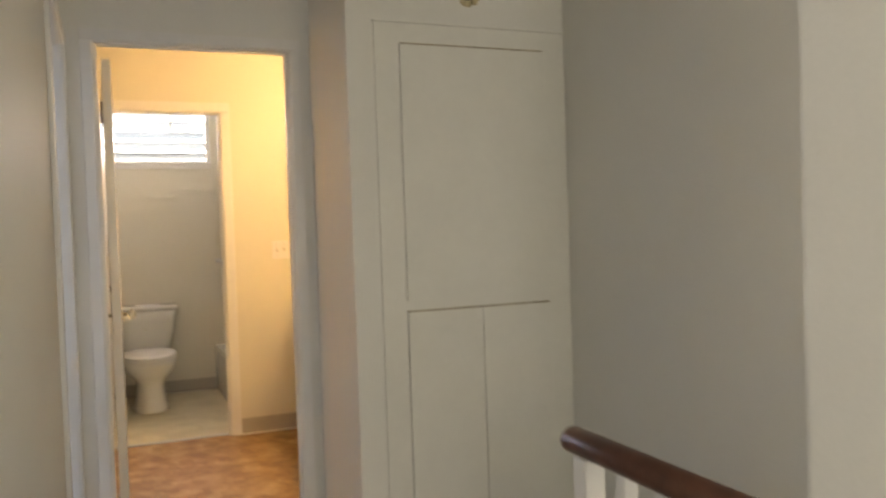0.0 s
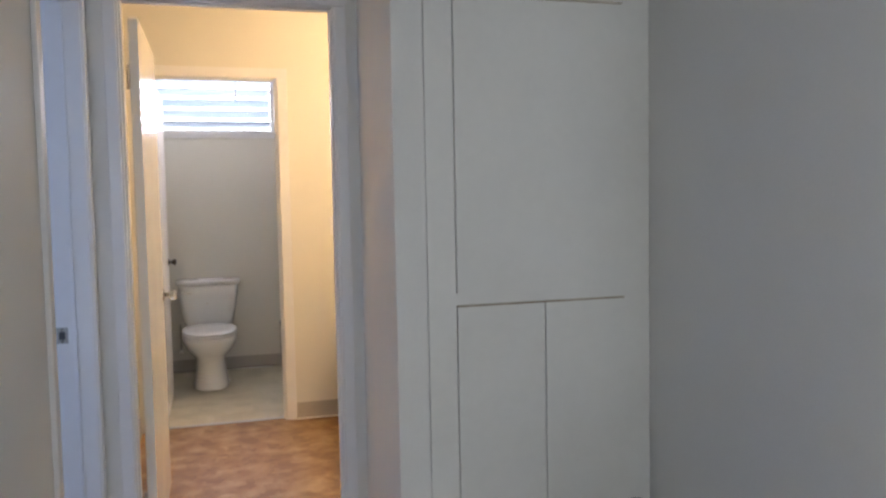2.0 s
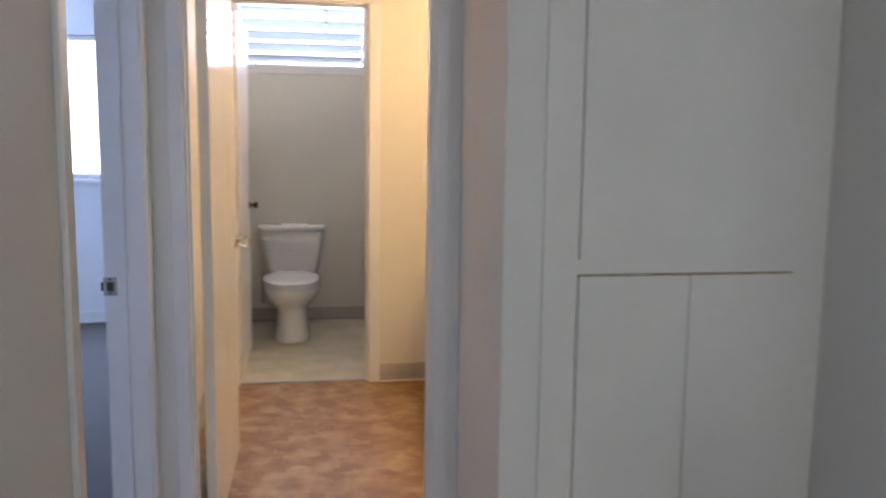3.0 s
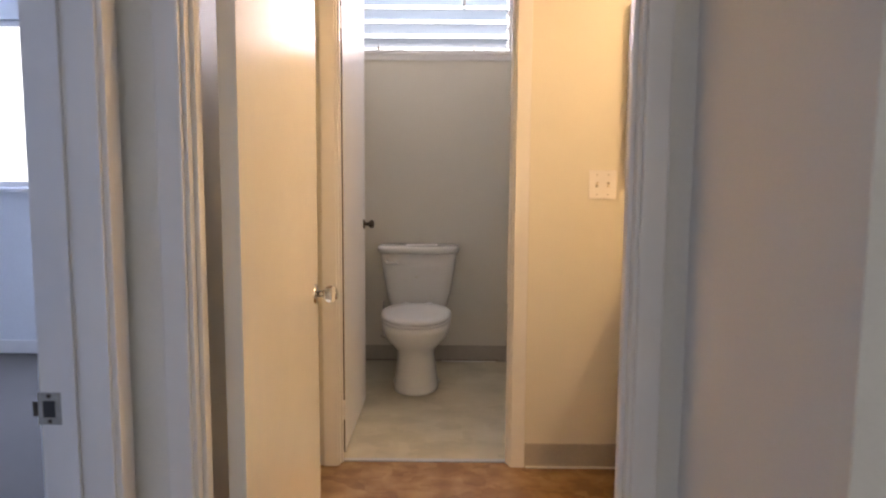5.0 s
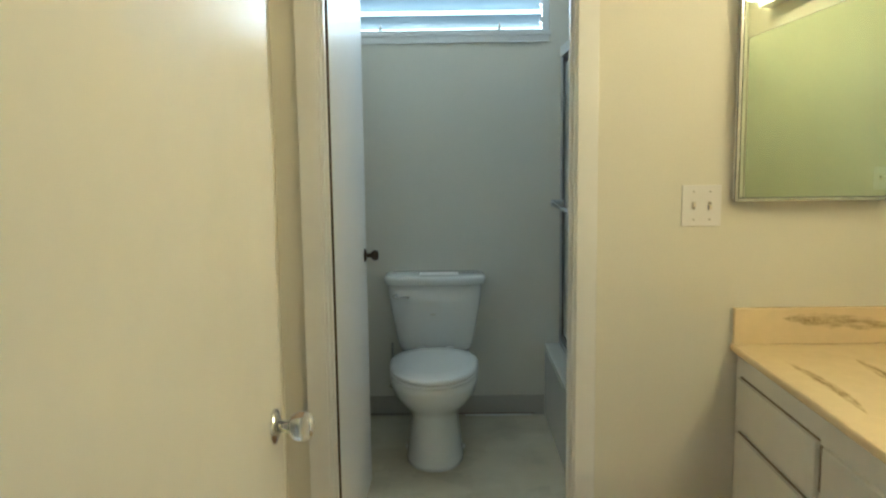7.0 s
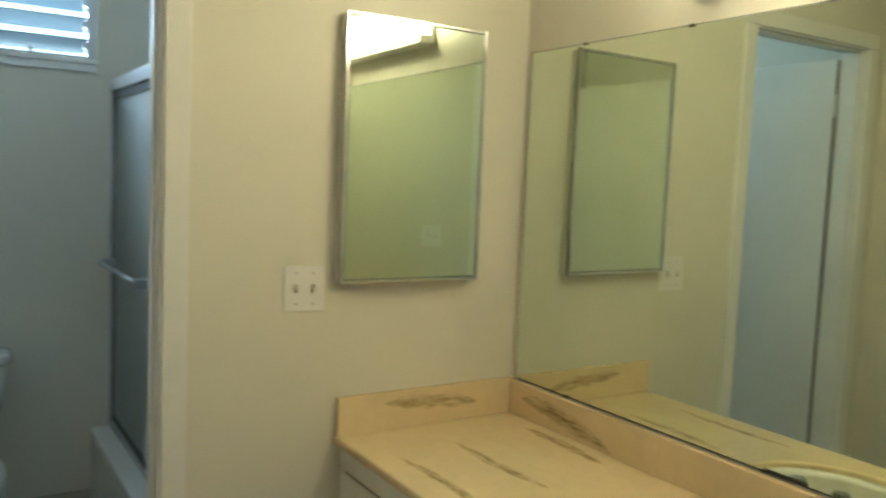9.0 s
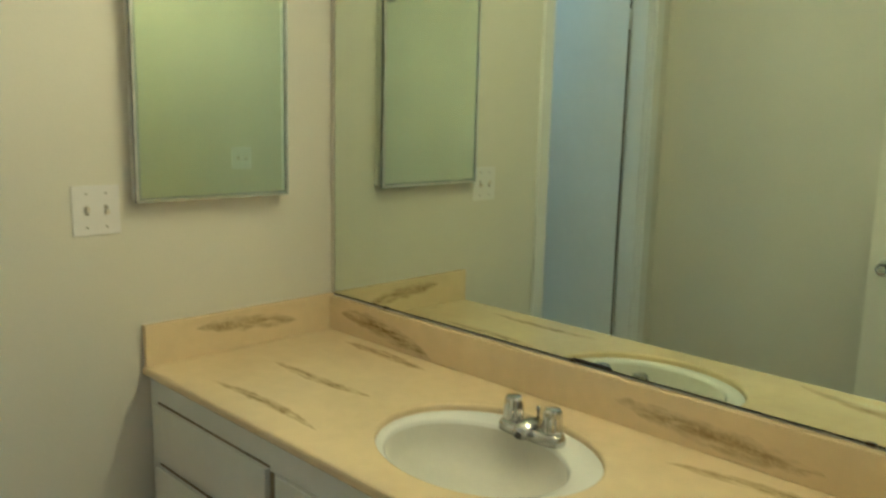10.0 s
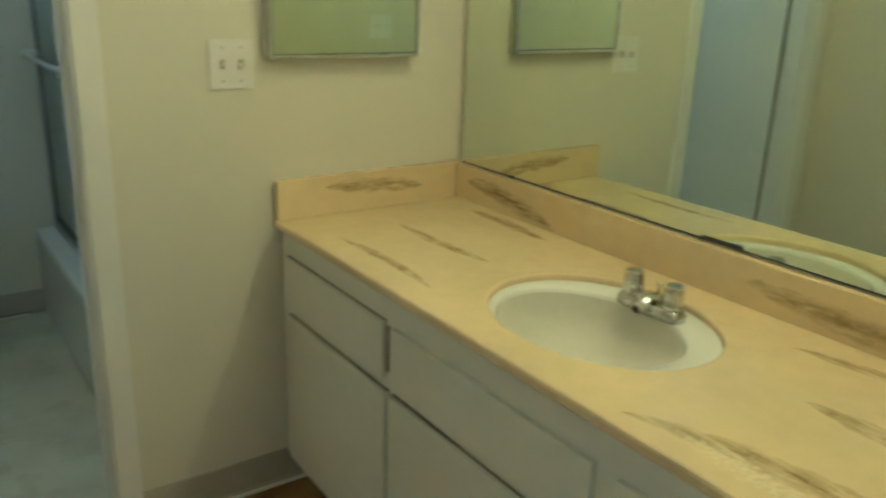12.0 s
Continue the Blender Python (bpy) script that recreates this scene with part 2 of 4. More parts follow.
def marble(name, veins, u, v, pale=None):
    """Almond cast marble with soft olive veins: (u0, v0, u1, v1, bow, width, strength) along u across v, in the top's own metres."""
    m = mat(name, (0.78, 0.63, 0.39), 0.2, grain=0.03, scale=25, bump=0.0, stain=0.10, stain_scale=3, coat=0.2)
    n, ln = m.node_tree.nodes, m.node_tree.links
    b = n["Principled BSDF"]
    base = b.inputs["Base Color"].links[0].from_socket

    def op(kind, x, y=None, clamp=False):
        k = n.new("ShaderNodeMath")
        k.operation, k.use_clamp = kind, clamp
        for i, val in enumerate((x, y)):
            if val is None:
                continue
            if isinstance(val, (int, float)):
                k.inputs[i].default_value = val
            else:
                ln.new(val, k.inputs[i])
        return k.outputs[0]

    tc, sep = n.new("ShaderNodeTexCoord"), n.new("ShaderNodeSeparateXYZ")
    ln.new(tc.outputs["Object"], sep.inputs[0])
    rag, streak, mp = n.new("ShaderNodeTexNoise"), n.new("ShaderNodeTexNoise"), n.new("ShaderNodeMapping")
    rag.inputs["Scale"].default_value, rag.inputs["Detail"].default_value = 28, 6
    ln.new(tc.outputs["Object"], rag.inputs["Vector"])
    k = {"X": (14, 90, 90), "Y": (90, 14, 90)}[u]
    mp.inputs["Scale"].default_value = k
    streak.inputs["Scale"].default_value, streak.inputs["Detail"].default_value = 1.0, 5
    ln.new(tc.outputs["Object"], mp.inputs["Vector"])
    ln.new(mp.outputs[0], streak.inputs["Vector"])
    U, V = sep.outputs[u], sep.outputs[v]
    wob = op("MULTIPLY", op("SUBTRACT", rag.outputs["Fac"], 0.5), 0.022)
    V = op("ADD", V, wob)
    total = None
    for u0, v0, u1, v1, bow, width, strong in veins:
        t = op("DIVIDE", op("SUBTRACT", U, u0), u1 - u0, True)
        arch = op("MULTIPLY", op("MULTIPLY", t, op("SUBTRACT", 1.0, t)), 4.0)
        c = op("ADD", op("ADD", op("MULTIPLY", t, v1 - v0), v0), op("MULTIPLY", arch, bow))
        w = op("ADD", op("MULTIPLY", op("POWER", arch, 0.7), width), 0.0004)
        d = op("DIVIDE", op("ABSOLUTE", op("SUBTRACT", V, c)), w)
        mk = op("MULTIPLY", op("SUBTRACT", 1.0, d, True), op("MULTIPLY", op("POWER", arch, 0.35), strong))
        total = mk if total is None else op("MAXIMUM", total, mk)
    speck = n.new("ShaderNodeTexNoise")
    speck.inputs["Scale"].default_value, speck.inputs["Detail"].default_value, speck.inputs["Roughness"].default_value = 110, 6, 0.65
    ln.new(tc.outputs["Object"], speck.inputs["Vector"])
    broken = op("ADD", op("MULTIPLY", op("SUBTRACT", speck.outputs["Fac"], 0.40), 4.0, True), 0.62, True)
    run = op("ADD", op("MULTIPLY", op("SUBTRACT", streak.outputs["Fac"], 0.33), 3.2, True), 0.12, True)
    fac = op("MULTIPLY", op("MULTIPLY", op("POWER", total, 0.5), run), broken, True)
    mixc = n.new("ShaderNodeMix")
    mixc.data_type = "RGBA"
    mixc.inputs["B"].default_value = (0.235, 0.168, 0.066, 1)
    ln.new(base, mixc.inputs["A"])
    ln.new(fac, mixc.inputs["Factor"])
    out = mixc.outputs["Result"]
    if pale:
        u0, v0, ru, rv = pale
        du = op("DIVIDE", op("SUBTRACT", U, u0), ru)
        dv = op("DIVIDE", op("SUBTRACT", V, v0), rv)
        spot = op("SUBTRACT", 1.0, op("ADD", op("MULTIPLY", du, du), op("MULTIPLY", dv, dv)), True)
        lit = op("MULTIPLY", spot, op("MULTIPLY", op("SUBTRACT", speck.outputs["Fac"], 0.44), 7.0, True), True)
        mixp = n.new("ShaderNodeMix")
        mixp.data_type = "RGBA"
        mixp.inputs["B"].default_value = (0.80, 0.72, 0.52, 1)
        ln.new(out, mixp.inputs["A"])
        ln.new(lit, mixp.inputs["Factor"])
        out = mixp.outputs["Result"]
    ln.new(out, b.inputs["Base Color"])
    return m


COUNTER = marble("marble_top", (
    (0.69, -0.251, 0.27, -0.247, 0.016, 0.016, 0.95), (0.72, -0.05, 0.345, -0.036, -0.012, 0.018, 0.95), (0.74, 0.199, 0.40, 0.190, 0.006, 0.022, 0.95),
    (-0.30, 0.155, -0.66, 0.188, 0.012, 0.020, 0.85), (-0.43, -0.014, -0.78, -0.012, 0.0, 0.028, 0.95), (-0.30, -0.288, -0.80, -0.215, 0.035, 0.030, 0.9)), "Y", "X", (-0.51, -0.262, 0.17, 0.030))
COUNTER_BACK = marble("marble_backsplash", ((0.82, 0.062, 0.44, 0.008, 0.012, 0.028, 0.95), (-0.12, 0.055, -0.56, 0.030, -0.004, 0.026, 0.72)), "Y", "Z")
COUNTER_SIDE = marble("marble_side_splash", ((-0.185, 0.074, 0.13, 0.050, 0.006, 0.022, 0.95),), "X", "Z")


# ---- mesh helpers ----
def part(name, bm, material, parent=None, label="", smooth=False):
    me = bpy.data.meshes.new(name)
    bmesh.ops.recalc_face_normals(bm, faces=bm.faces)
    bm.to_mesh(me)
    bm.free()
    if smooth:
        for p in me.polygons:
            p.use_smooth = True
    me.materials.append(material)
    ob = new(name, me)
    if parent:
        ob.parent = parent
    if label:
        ob["label"] = label
    return ob


def thing(name, at, label, category, group="", kind="", rz=0.0):
    ob = new(name)
    ob.matrix_world = pose(*at, 0, 0, rz)
    ob.empty_display_size = 0.1
    return tagged(ob, label, category, group, kind)


def box(x0, x1, y0, y1, z0, z1, bevel=0.0, bm=None, seg=2):
    own = bmesh.new()
    bmesh.ops.create_cube(own, size=1.0)
    bmesh.ops.scale(own, vec=(x1 - x0, y1 - y0, z1 - z0), verts=own.verts)
    bmesh.ops.translate(own, vec=((x0 + x1) / 2, (y0 + y1) / 2, (z0 + z1) / 2), verts=own.verts)
    if bevel:
        bmesh.ops.bevel(own, geom=own.edges[:], offset=bevel, segments=seg, affect="EDGES", profile=0.7)
    if bm is None:
        return own
    merge(bm, own)
    return bm


def merge(bm, other):
    me = bpy.data.meshes.new("tmp")
    other.to_mesh(me)
    other.free()
    bm.from_mesh(me)
    bpy.data.meshes.remove(me)


def lathe(profile, steps=32, axis="z", at=(0, 0, 0), squash=(1, 1)):
    """A body turned from (radius, height) pairs about an axis through at."""
    bm = bmesh.new()
    rings = []
    for r, h in profile:
        ring = []
        for i in range(steps):
            a = 2 * math.pi * i / steps
            p = Vector((r * math.cos(a) * squash[0], r * math.sin(a) * squash[1], h))
            if axis == "x":
                p = Vector((p.z, p.x, p.y))
            elif axis == "y":
                p = Vector((p.x, p.z, p.y))
            ring.append(bm.verts.new(p + Vector(at)))
        rings.append(ring)
    for a, b in zip(rings, rings[1:]):
        for i in range(steps):
            j = (i + 1) % steps
            bm.faces.new((a[i], a[j], b[j], b[i]))
    for ring in (rings[0], rings[-1]):
        bm.faces.new(ring)
    return bm


def loft(rings):
    """A closed body through rings of equal numbers of points."""
    bm = bmesh.new()
    vs = [[bm.verts.new(p) for p in ring] for ring in rings]
    n = len(vs[0])
    for a, b in zip(vs, vs[1:]):
        for i in range(n):
            j = (i + 1) % n
            bm.faces.new((a[i], a[j], b[j], b[i]))
    bm.faces.new(vs[0])
    bm.faces.new(vs[-1])
    return bm


def oval(cx, cy, z, a, b, n=40, power=2.0, front=None):
    """A ring of points; b along y, front the half-length towards -y where it differs."""
    out = []
    for i in range(n):
        t = 2 * math.pi * i / n
        c, s = math.cos(t), math.sin(t)
        x = a * math.copysign(abs(c) ** (2 / power), c)
        bb = front if (front and s < 0) else b
        y = bb * math.copysign(abs(s) ** (2 / power), s)
        out.append((cx + x, cy + y, z))
    return out


def slab_with_holes(axis, d0, d1, u0, u1, z0, z1, holes):
    """A wall of thickness d0..d1 along the axis, from u0 to u1, with rectangular holes (u0, u1, z0, z1)."""
    us = sorted({u0, u1, *[h[0] for h in holes], *[h[1] for h in holes]})
    zs = sorted({z0, z1, *[h[2] for h in holes], *[h[3] for h in holes]})
    inside = lambda u, z: u0 < u < u1 and z0 < z < z1 and not any(h[0] < u < h[1] and h[2] < z < h[3] for h in holes)
    bm, vs = bmesh.new(), {}

    def v(d, u, z):
        k = (round(d, 5), round(u, 5), round(z, 5))
        if k not in vs:
            vs[k] = bm.verts.new((d, u, z) if axis == "x" else (u, d, z) if axis == "y" else (u, z, d))
        return vs[k]

    for i in range(len(us) - 1):
        for j in range(len(zs) - 1):
            ua, ub, za, zb = us[i], us[i + 1], zs[j], zs[j + 1]
            um, zm = (ua + ub) / 2, (za + zb) / 2
            if not inside(um, zm):
                continue
            for d in (d0, d1):
                bm.faces.new((v(d, ua, za), v(d, ub, za), v(d, ub, zb), v(d, ua, zb)))
            du = us[i - 1] if i else u0 - 1
            uu = us[i + 2] if i + 2 < len(us) else u1 + 1
            dz = zs[j - 1] if j else z0 - 1
            uz = zs[j + 2] if j + 2 < len(zs) else z1 + 1
            if not inside((du + ua) / 2, zm):
                bm.faces.new((v(d0, ua, za), v(d1, ua, za), v(d1, ua, zb), v(d0, ua, zb)))
            if not inside((ub + uu) / 2, zm):
                bm.faces.new((v(d0, ub, za), v(d1, ub, za), v(d1, ub, zb), v(d0, ub, zb)))
            if not inside(um, (dz + za) / 2):
                bm.faces.new((v(d0, ua, za), v(d1, ua, za), v(d1, ub, za), v(d0, ub, za)))
            if not inside(um, (zb + uz) / 2):
                bm.faces.new((v(d0, ua, zb), v(d1, ua, zb), v(d1, ub, zb), v(d0, ub, zb)))
    return bm


def structure(name, bm, material, label, category):
    return tagged(part(name, bm, material), label, category, "", "structure")


# ---- plan ----
H = 2.52                    # ceilings
XL, XR = 0.100, 2.02        # long side walls
XB = 2.011                  # bathroom side of the wall behind the mirror
XH = 0.125                  # hall side of the bedroom wall
YB0, YB1 = 2.790, 2.868     # wall between hall and bathroom
YT0, YT1 = 4.70, 4.80       # wall between bathroom and toilet room
YE = 6.40                   # outer wall of the toilet room
CX, CY = 1.10, 2.21         # linen cupboard: side wall, front
BX0, BX1, BH = 0.235, 1.013, 2.098   # bathroom doorway
TX0, TX1, TH = 0.230, 0.960, 2.105   # toilet doorway
DY0, DY1, DH = 1.930, 2.708, 2.06   # bedroom doorway
WY = 0.022                  # end of the stair wall

# setting: floors, ceilings, walls
structure("floor_bathroom", box(XL - 0.1, XR + 0.1, YB0 + 0.02, YT0 + 0.055, -0.2, 0.0), FLOOR_BATH, "brown block-patterned vinyl bathroom floor", "floor")
structure("floor_toilet", box(XL - 0.1, XR + 0.1, YT0 + 0.055, YE + 0.1, -0.2, 0.002), FLOOR_TOILET, "pale marbled vinyl floor of the toilet room", "floor")
bm = box(XL - 0.1, CX + 0.03, -3.5, YB0 + 0.02, -0.2, 0.0)
box(CX + 0.03, XR + 0.1, 0.78, YB0 + 0.02, -0.2, 0.0, bm=bm)
structure("floor_hall", bm, HALL_CARPET, "beige carpeted hallway floor", "floor")
structure("floor_bedroom", box(-4.2, XL - 0.1, 0.6, 6.6, -0.2, 0.004), CARPET, "grey carpeted bedroom floor", "floor")
structure("floor_stair_bottom", box(CX - 0.1, XR + 0.1, -3.5, 1.0, -2.9, -2.7), HALL_CARPET, "beige carpeted floor at the foot of the stairs", "floor")
structure("ceiling", box(-4.3, XR + 0.15, -3.6, YE + 0.15, H, H + 0.15), CEIL, "white textured ceiling", "ceiling")
# second hole is an added, unseen opening for the west fill lamp
structure("wall_west", slab_with_holes("x", XH - 0.11, XH, -3.5, YB0, -0.1, H, [(DY0, DY1, -0.2, DH), (-2.95, -1.75, 0.9, 2.1)]), WALL, "off-white painted hall wall with the bedroom doorway", "wall")
structure("wall_bathroom_west", box(XL - 0.11, XL, YB0, YE, -0.1, H), WALL_BATH, "cream painted wall of bathroom and toilet room", "wall")
structure("wall_east", box(XB, XB + 0.12, YB0 + 0.045, YE, -0.1, H), WALL_BATH, "cream painted bathroom wall behind the mirror", "wall")
structure("wall_stair_east", box(XR, XR + 0.12, -3.5, YB0 + 0.045, -2.8, H), WALL, "off-white painted wall along the stairwell", "wall")
structure("wall_hall_north", slab_with_holes("y", YB0, YB0 + 0.045, XL, XR, 0.0, H, [(BX0, BX1, -0.1, BH)]), WALL, "off-white painted wall with the bathroom doorway", "wall")
structure("wall_bathroom_south", slab_with_holes("y", YB0 + 0.045, YB1, XL, XR, 0.0, H, [(BX0, BX1, -0.1, BH)]), WALL_BATH, "cream painted inner wall beside the bathroom doorway", "wall")
structure("wall_toilet_south", slab_with_holes("y", YT0, YT1, XL, XR, 0.0, H, [(TX0, TX1, -0.1, TH)]), WALL_BATH, "cream painted wall with the toilet doorway", "wall")
WX0, WX1, WZ0, WZ1 = 0.12, 1.088, 1.928, 2.462
structure("wall_north", slab_with_holes("y", YE, YE + 0.13, -0.1, XR + 0.12, -0.1, H, [(WX0, WX1, WZ0, WZ1)]), WALL_BATH, "off-white painted outer wall below a high window", "wall")
structure("wall_stair_pier", box(0.985, 1.115, -0.45, WY, -2.8, H, 0.006), WALL, "off-white painted wall end beside the stair rail", "wall")
# unseen; kept low so the added west lamp reaches the stair wall
structure("wall_stair_low", box(0.987, 1.113, -3.5, -0.451, -2.8, 0.90, 0.006), WALL, "off-white painted unseen low wall, added so the west fill light crosses the stairs", "wall")
# out of view; both openings are made up for the fill lamps
structure("wall_south", slab_with_holes("y", -3.6, -3.5, -0.2, XR + 0.15, -2.8, H, [(0.15, 0.9, 0.85, 2.05), (1.2, 1.95, 0.3, 2.2)]), WALL, "off-white painted wall out of view with two openings added for fill light", "wall")
# cupboard walls: the side, and the band over the doors
structure("wall_cupboard_side", box(CX, CX + 0.09, CY, YB0, 0.0, H), WALL, "off-white painted side wall of the linen cupboard", "wall")
bm = box(CX + 0.09, XR, CY, CY + 0.02, 2.10, H)
structure("wall_cupboard_front", bm, WALL, "off-white painted wall above the linen cupboard", "wall")
# bedroom shell
structure("wall_bedroom_north", slab_with_holes("y", 6.52, 6.65, -4.2, XL - 0.11, -0.1, H, [(-2.6, -0.5, 1.08, 2.12)]), WALL_BED, "pale blue-white bedroom wall with a wide window", "wall")
structure("wall_bedroom_west", box(-4.3, -4.2, 0.5, 6.65, -0.1, H), WALL_BED, "pale blue-white bedroom wall", "wall")
structure("wall_bedroom_south", box(-4.2, XL - 0.11, 0.5, 0.6, -0.1, H), WALL_BED, "pale blue-white bedroom wall", "wall")
structure("stair_pit_wall", box(CX + 0.03, XR, 0.78, 0.88, -2.8, -0.2), WALL, "off-white painted wall under the landing", "wall")


# ---- doorways ----
def casing_set(name, axis, face, out, u0, u1, top, wide, thick, label):
    """Flat casing round a doorway on the face of a wall; out is the side that it stands proud of."""
    d0, d1 = sorted((face, face + out * thick))
    root = thing(name, (0, 0, 0), label, "door casing", "", "structure")
    for n, (a, b, c, d) in (("jamb_casing", (u0 - wide, u0, 0, top)), ("jamb_casing", (u1, u1 + wide, 0, top)), ("head_casing", (u0 - wide, u1 + wide, top, top + wide))):
        bm = box(d0, d1, a, b, c + 0.001, d, 0.004) if axis == "x" else box(a, b, d0, d1, c + 0.001, d, 0.004)
        part(n, bm, TRIM, root)
    return root


def frame_lining(name, axis, d0, d1, u0, u1, top, stop_at, stop_deep, label):
    """The jamb lining of a doorway with its stop beads."""
    root = thing(name, (0, 0, 0), label, "door frame", "", "structure")
    t, s = 0.008, 0.009
    for n, (a, b, c, d) in (("jamb", (u0, u0 + t, 0.0, top)), ("jamb", (u1 - t, u1, 0.0, top)), ("head", (u0 + t, u1 - t, top - t, top))):
        bm = box(d0, d1, a, b, c + 0.002, d, 0.002) if axis == "x" else box(a, b, d0, d1, c + 0.002, d, 0.002)
        part(n, bm, TRIM, root)
    for n, (a, b, c, d) in (("stop", (u0 + t, u0 + t + s, 0.0, top - t)), ("stop", (u1 - t - s, u1 - t, 0.0, top - t)), ("stop", (u0 + t + s, u1 - t - s, top - t - s, top - t))):
        bm = box(stop_at, stop_at + stop_deep, a, b, c + 0.003, d, 0.002) if axis == "x" else box(a, b, stop_at, stop_at + stop_deep, c + 0.003, d, 0.002)
        part(n, bm, TRIM, root)
    return root


casing_set("trim_bathroom_hall", "y", YB0, -1, BX0, BX1, BH, 0.044, 0.014, "white painted flat casing round the bathroom doorway")
casing_set("trim_bathroom_inner", "y", YB1, 1, BX0, BX1, BH, 0.050, 0.010, "cream painted flat casing inside the bathroom doorway")
bath_frame = frame_lining("door_frame_bathroom", "y", YB0 - 0.004, YB1 + 0.004, BX0, BX1, BH, YB0 + 0.018, 0.028, "white painted bathroom door frame with stop bead")
casing_set("trim_toilet_outer", "y", YT0, -1, TX0, TX1, TH, 0.060, 0.014, "cream painted flat casing round the toilet doorway")
casing_set("trim_toilet_inner", "y", YT1, 1, TX0, TX1, TH, 0.056, 0.012, "white painted flat casing inside the toilet room")
frame_lining("door_frame_toilet", "y", YT0 - 0.004, YT1 + 0.004, TX0, TX1, TH, YT0 + 0.02, 0.03, "cream painted toilet door frame with stop bead")
casing_set("trim_bedroom_hall", "x", XH, 1, DY0, DY1, DH, 0.056, 0.014, "white painted flat casing round the bedroom doorway")
bedroom_frame = frame_lining("door_frame_bedroom", "x", XH - 0.114, XH + 0.004, DY0, DY1, DH, XH - 0.062, 0.012, "white painted bedroom door frame with a chrome strike plate")

# strike plate on the bedroom jamb
bm = box(0.008, 0.046, DY1 - 0.0105, DY1 - 0.0078, 0.885, 0.940, 0.001)
plate = part("strike_plate", bm, STEEL, bedroom_frame, "worn chrome strike plate")
part("lip", box(0.0005, 0.0085, DY1 - 0.0125, DY1 - 0.0085, 0.900, 0.926, 0.0015), DARK_METAL, plate, "bent dark strike lip")
part("latch_hole", box(0.017, 0.037, DY1 - 0.0115, DY1 - 0.0100, 0.898, 0.926), SLOT, plate, "dark latch hole")
for z in (0.891, 0.934):
    part("screw", lathe([(0.004, 0.0), (0.003, -0.0015)], 10, "y", (0.027, DY1 - 0.0105, z)), DARK_METAL, plate)

# strike plate on the bathroom jamb
plate = part("strike_plate", box(BX1 - 0.0105, BX1 - 0.0078, 2.840, 2.868, 0.893, 0.957, 0.001), STEEL, bath_frame, "worn chrome strike plate")
part("latch_hole", box(BX1 - 0.0115, BX1 - 0.0100, 2.846, 2.862, 0.910, 0.940), SLOT, plate, "dark latch hole")

# threshold strip between the two floors
tagged(part("threshold_strip", box(TX0 + 0.012, TX1 - 0.012, YT0 + 0.040, YT0 + 0.068, 0.0005, 0.007, 0.003), ALU), "worn metal threshold strip in the toilet doorway", "threshold", "", "structure")


def knob_on(parent, at, side, neck_mat, knob_mat, rose=0.028, r=0.024, reach=0.062, label=""):
    """A round door knob with its rose, standing off a door face along x."""
    x, y, z = at
    rs = part("rose", lathe([(rose, 0), (rose, side * 0.004), (rose * 0.55, side * 0.009)], 24, "x", at), neck_mat, parent, label and label + " rose", True)
    k = part("knob", lathe([(0.009, side * 0.006), (0.009, side * 0.024), (r * 0.75, side * 0.030), (r, side * 0.040), (r, side * (reach - 0.012)), (r * 0.8, side * (reach - 0.002)), (r * 0.3, side * reach)], 24, "x", at), knob_mat, parent, label and label + " knob", True)
    return rs, k


def hinged_door(name, hinge, width, height, thick, angle, label, material):
    """A flush door leaf, hinged at its lower corner; at angle 0 it lies along +y with its front face towards +x."""
    root = thing(name, hinge, label, "door", "", "structure", angle)
    part("leaf", box(-thick, 0, 0, width, 0.012, height, 0.003), material, root)
    for z in (0.22, height - 0.22):
        part("hinge", lathe([(0.006, z - 0.045), (0.006, z + 0.045)], 10, "z", (-thick - 0.004, -0.006, 0)), STEEL, root, "painted steel hinge", True)
    return root


BATH_DOOR = hinged_door("door_1", (0.301, 2.892, 0.0), 0.815, 2.050, 0.035, -0.8, "glossy cream flush bathroom door standing open", DOOR)
part("latch_plate", box(-0.029, -0.006, 0.8145, 0.8160, 0.92, 0.98), CHROME, BATH_DOOR, "chrome latch plate")
knob_on(BATH_DOOR, (0.0, 0.755, 0.935), 1, CHROME, KNOB_GLASS, label="clear acrylic")
part("knob_cap", lathe([(0.015, 0.0590), (0.015, 0.0635), (0.009, 0.0650)], 20, "x", (0.0, 0.755, 0.935)), CHROME, BATH_DOOR, "chrome knob cap", True)
knob_on(BATH_DOOR, (-0.035, 0.755, 0.935), -1, CHROME, CHROME)
# dark brown that draws the shade of the narrow gap at the hinges
HINGE_SHADE = mat("hinge_gap_shade", (0.10, 0.075, 0.05), 0.8, grain=0.3, scale=40, stain=0.3)
TOILET_DOOR = hinged_door("door_2", (0.246, 4.819, 0.0), 0.76, 2.075, 0.035, -1.0, "glossy white flush toilet door standing open", TRIM)
knob_on(TOILET_DOOR, (0.0, 0.70, 0.958), 1, DARK_METAL, DARK_METAL, rose=0.026, r=0.022, reach=0.055, label="dark bronze")
part("latch_plate", box(-0.029, -0.006, 0.7595, 0.7610, 0.93, 0.99), STEEL, TOILET_DOOR, "steel latch plate")
for za, zb in ((0.013, 0.16), (0.25, 1.834), (1.926, 2.073)):
    part("hinge_shade_strip", box(-0.0125, -0.0022, -0.0015, 0.0, za, zb), HINGE_SHADE, TOILET_DOOR, "dark strip put in for the shaded hinge gap")
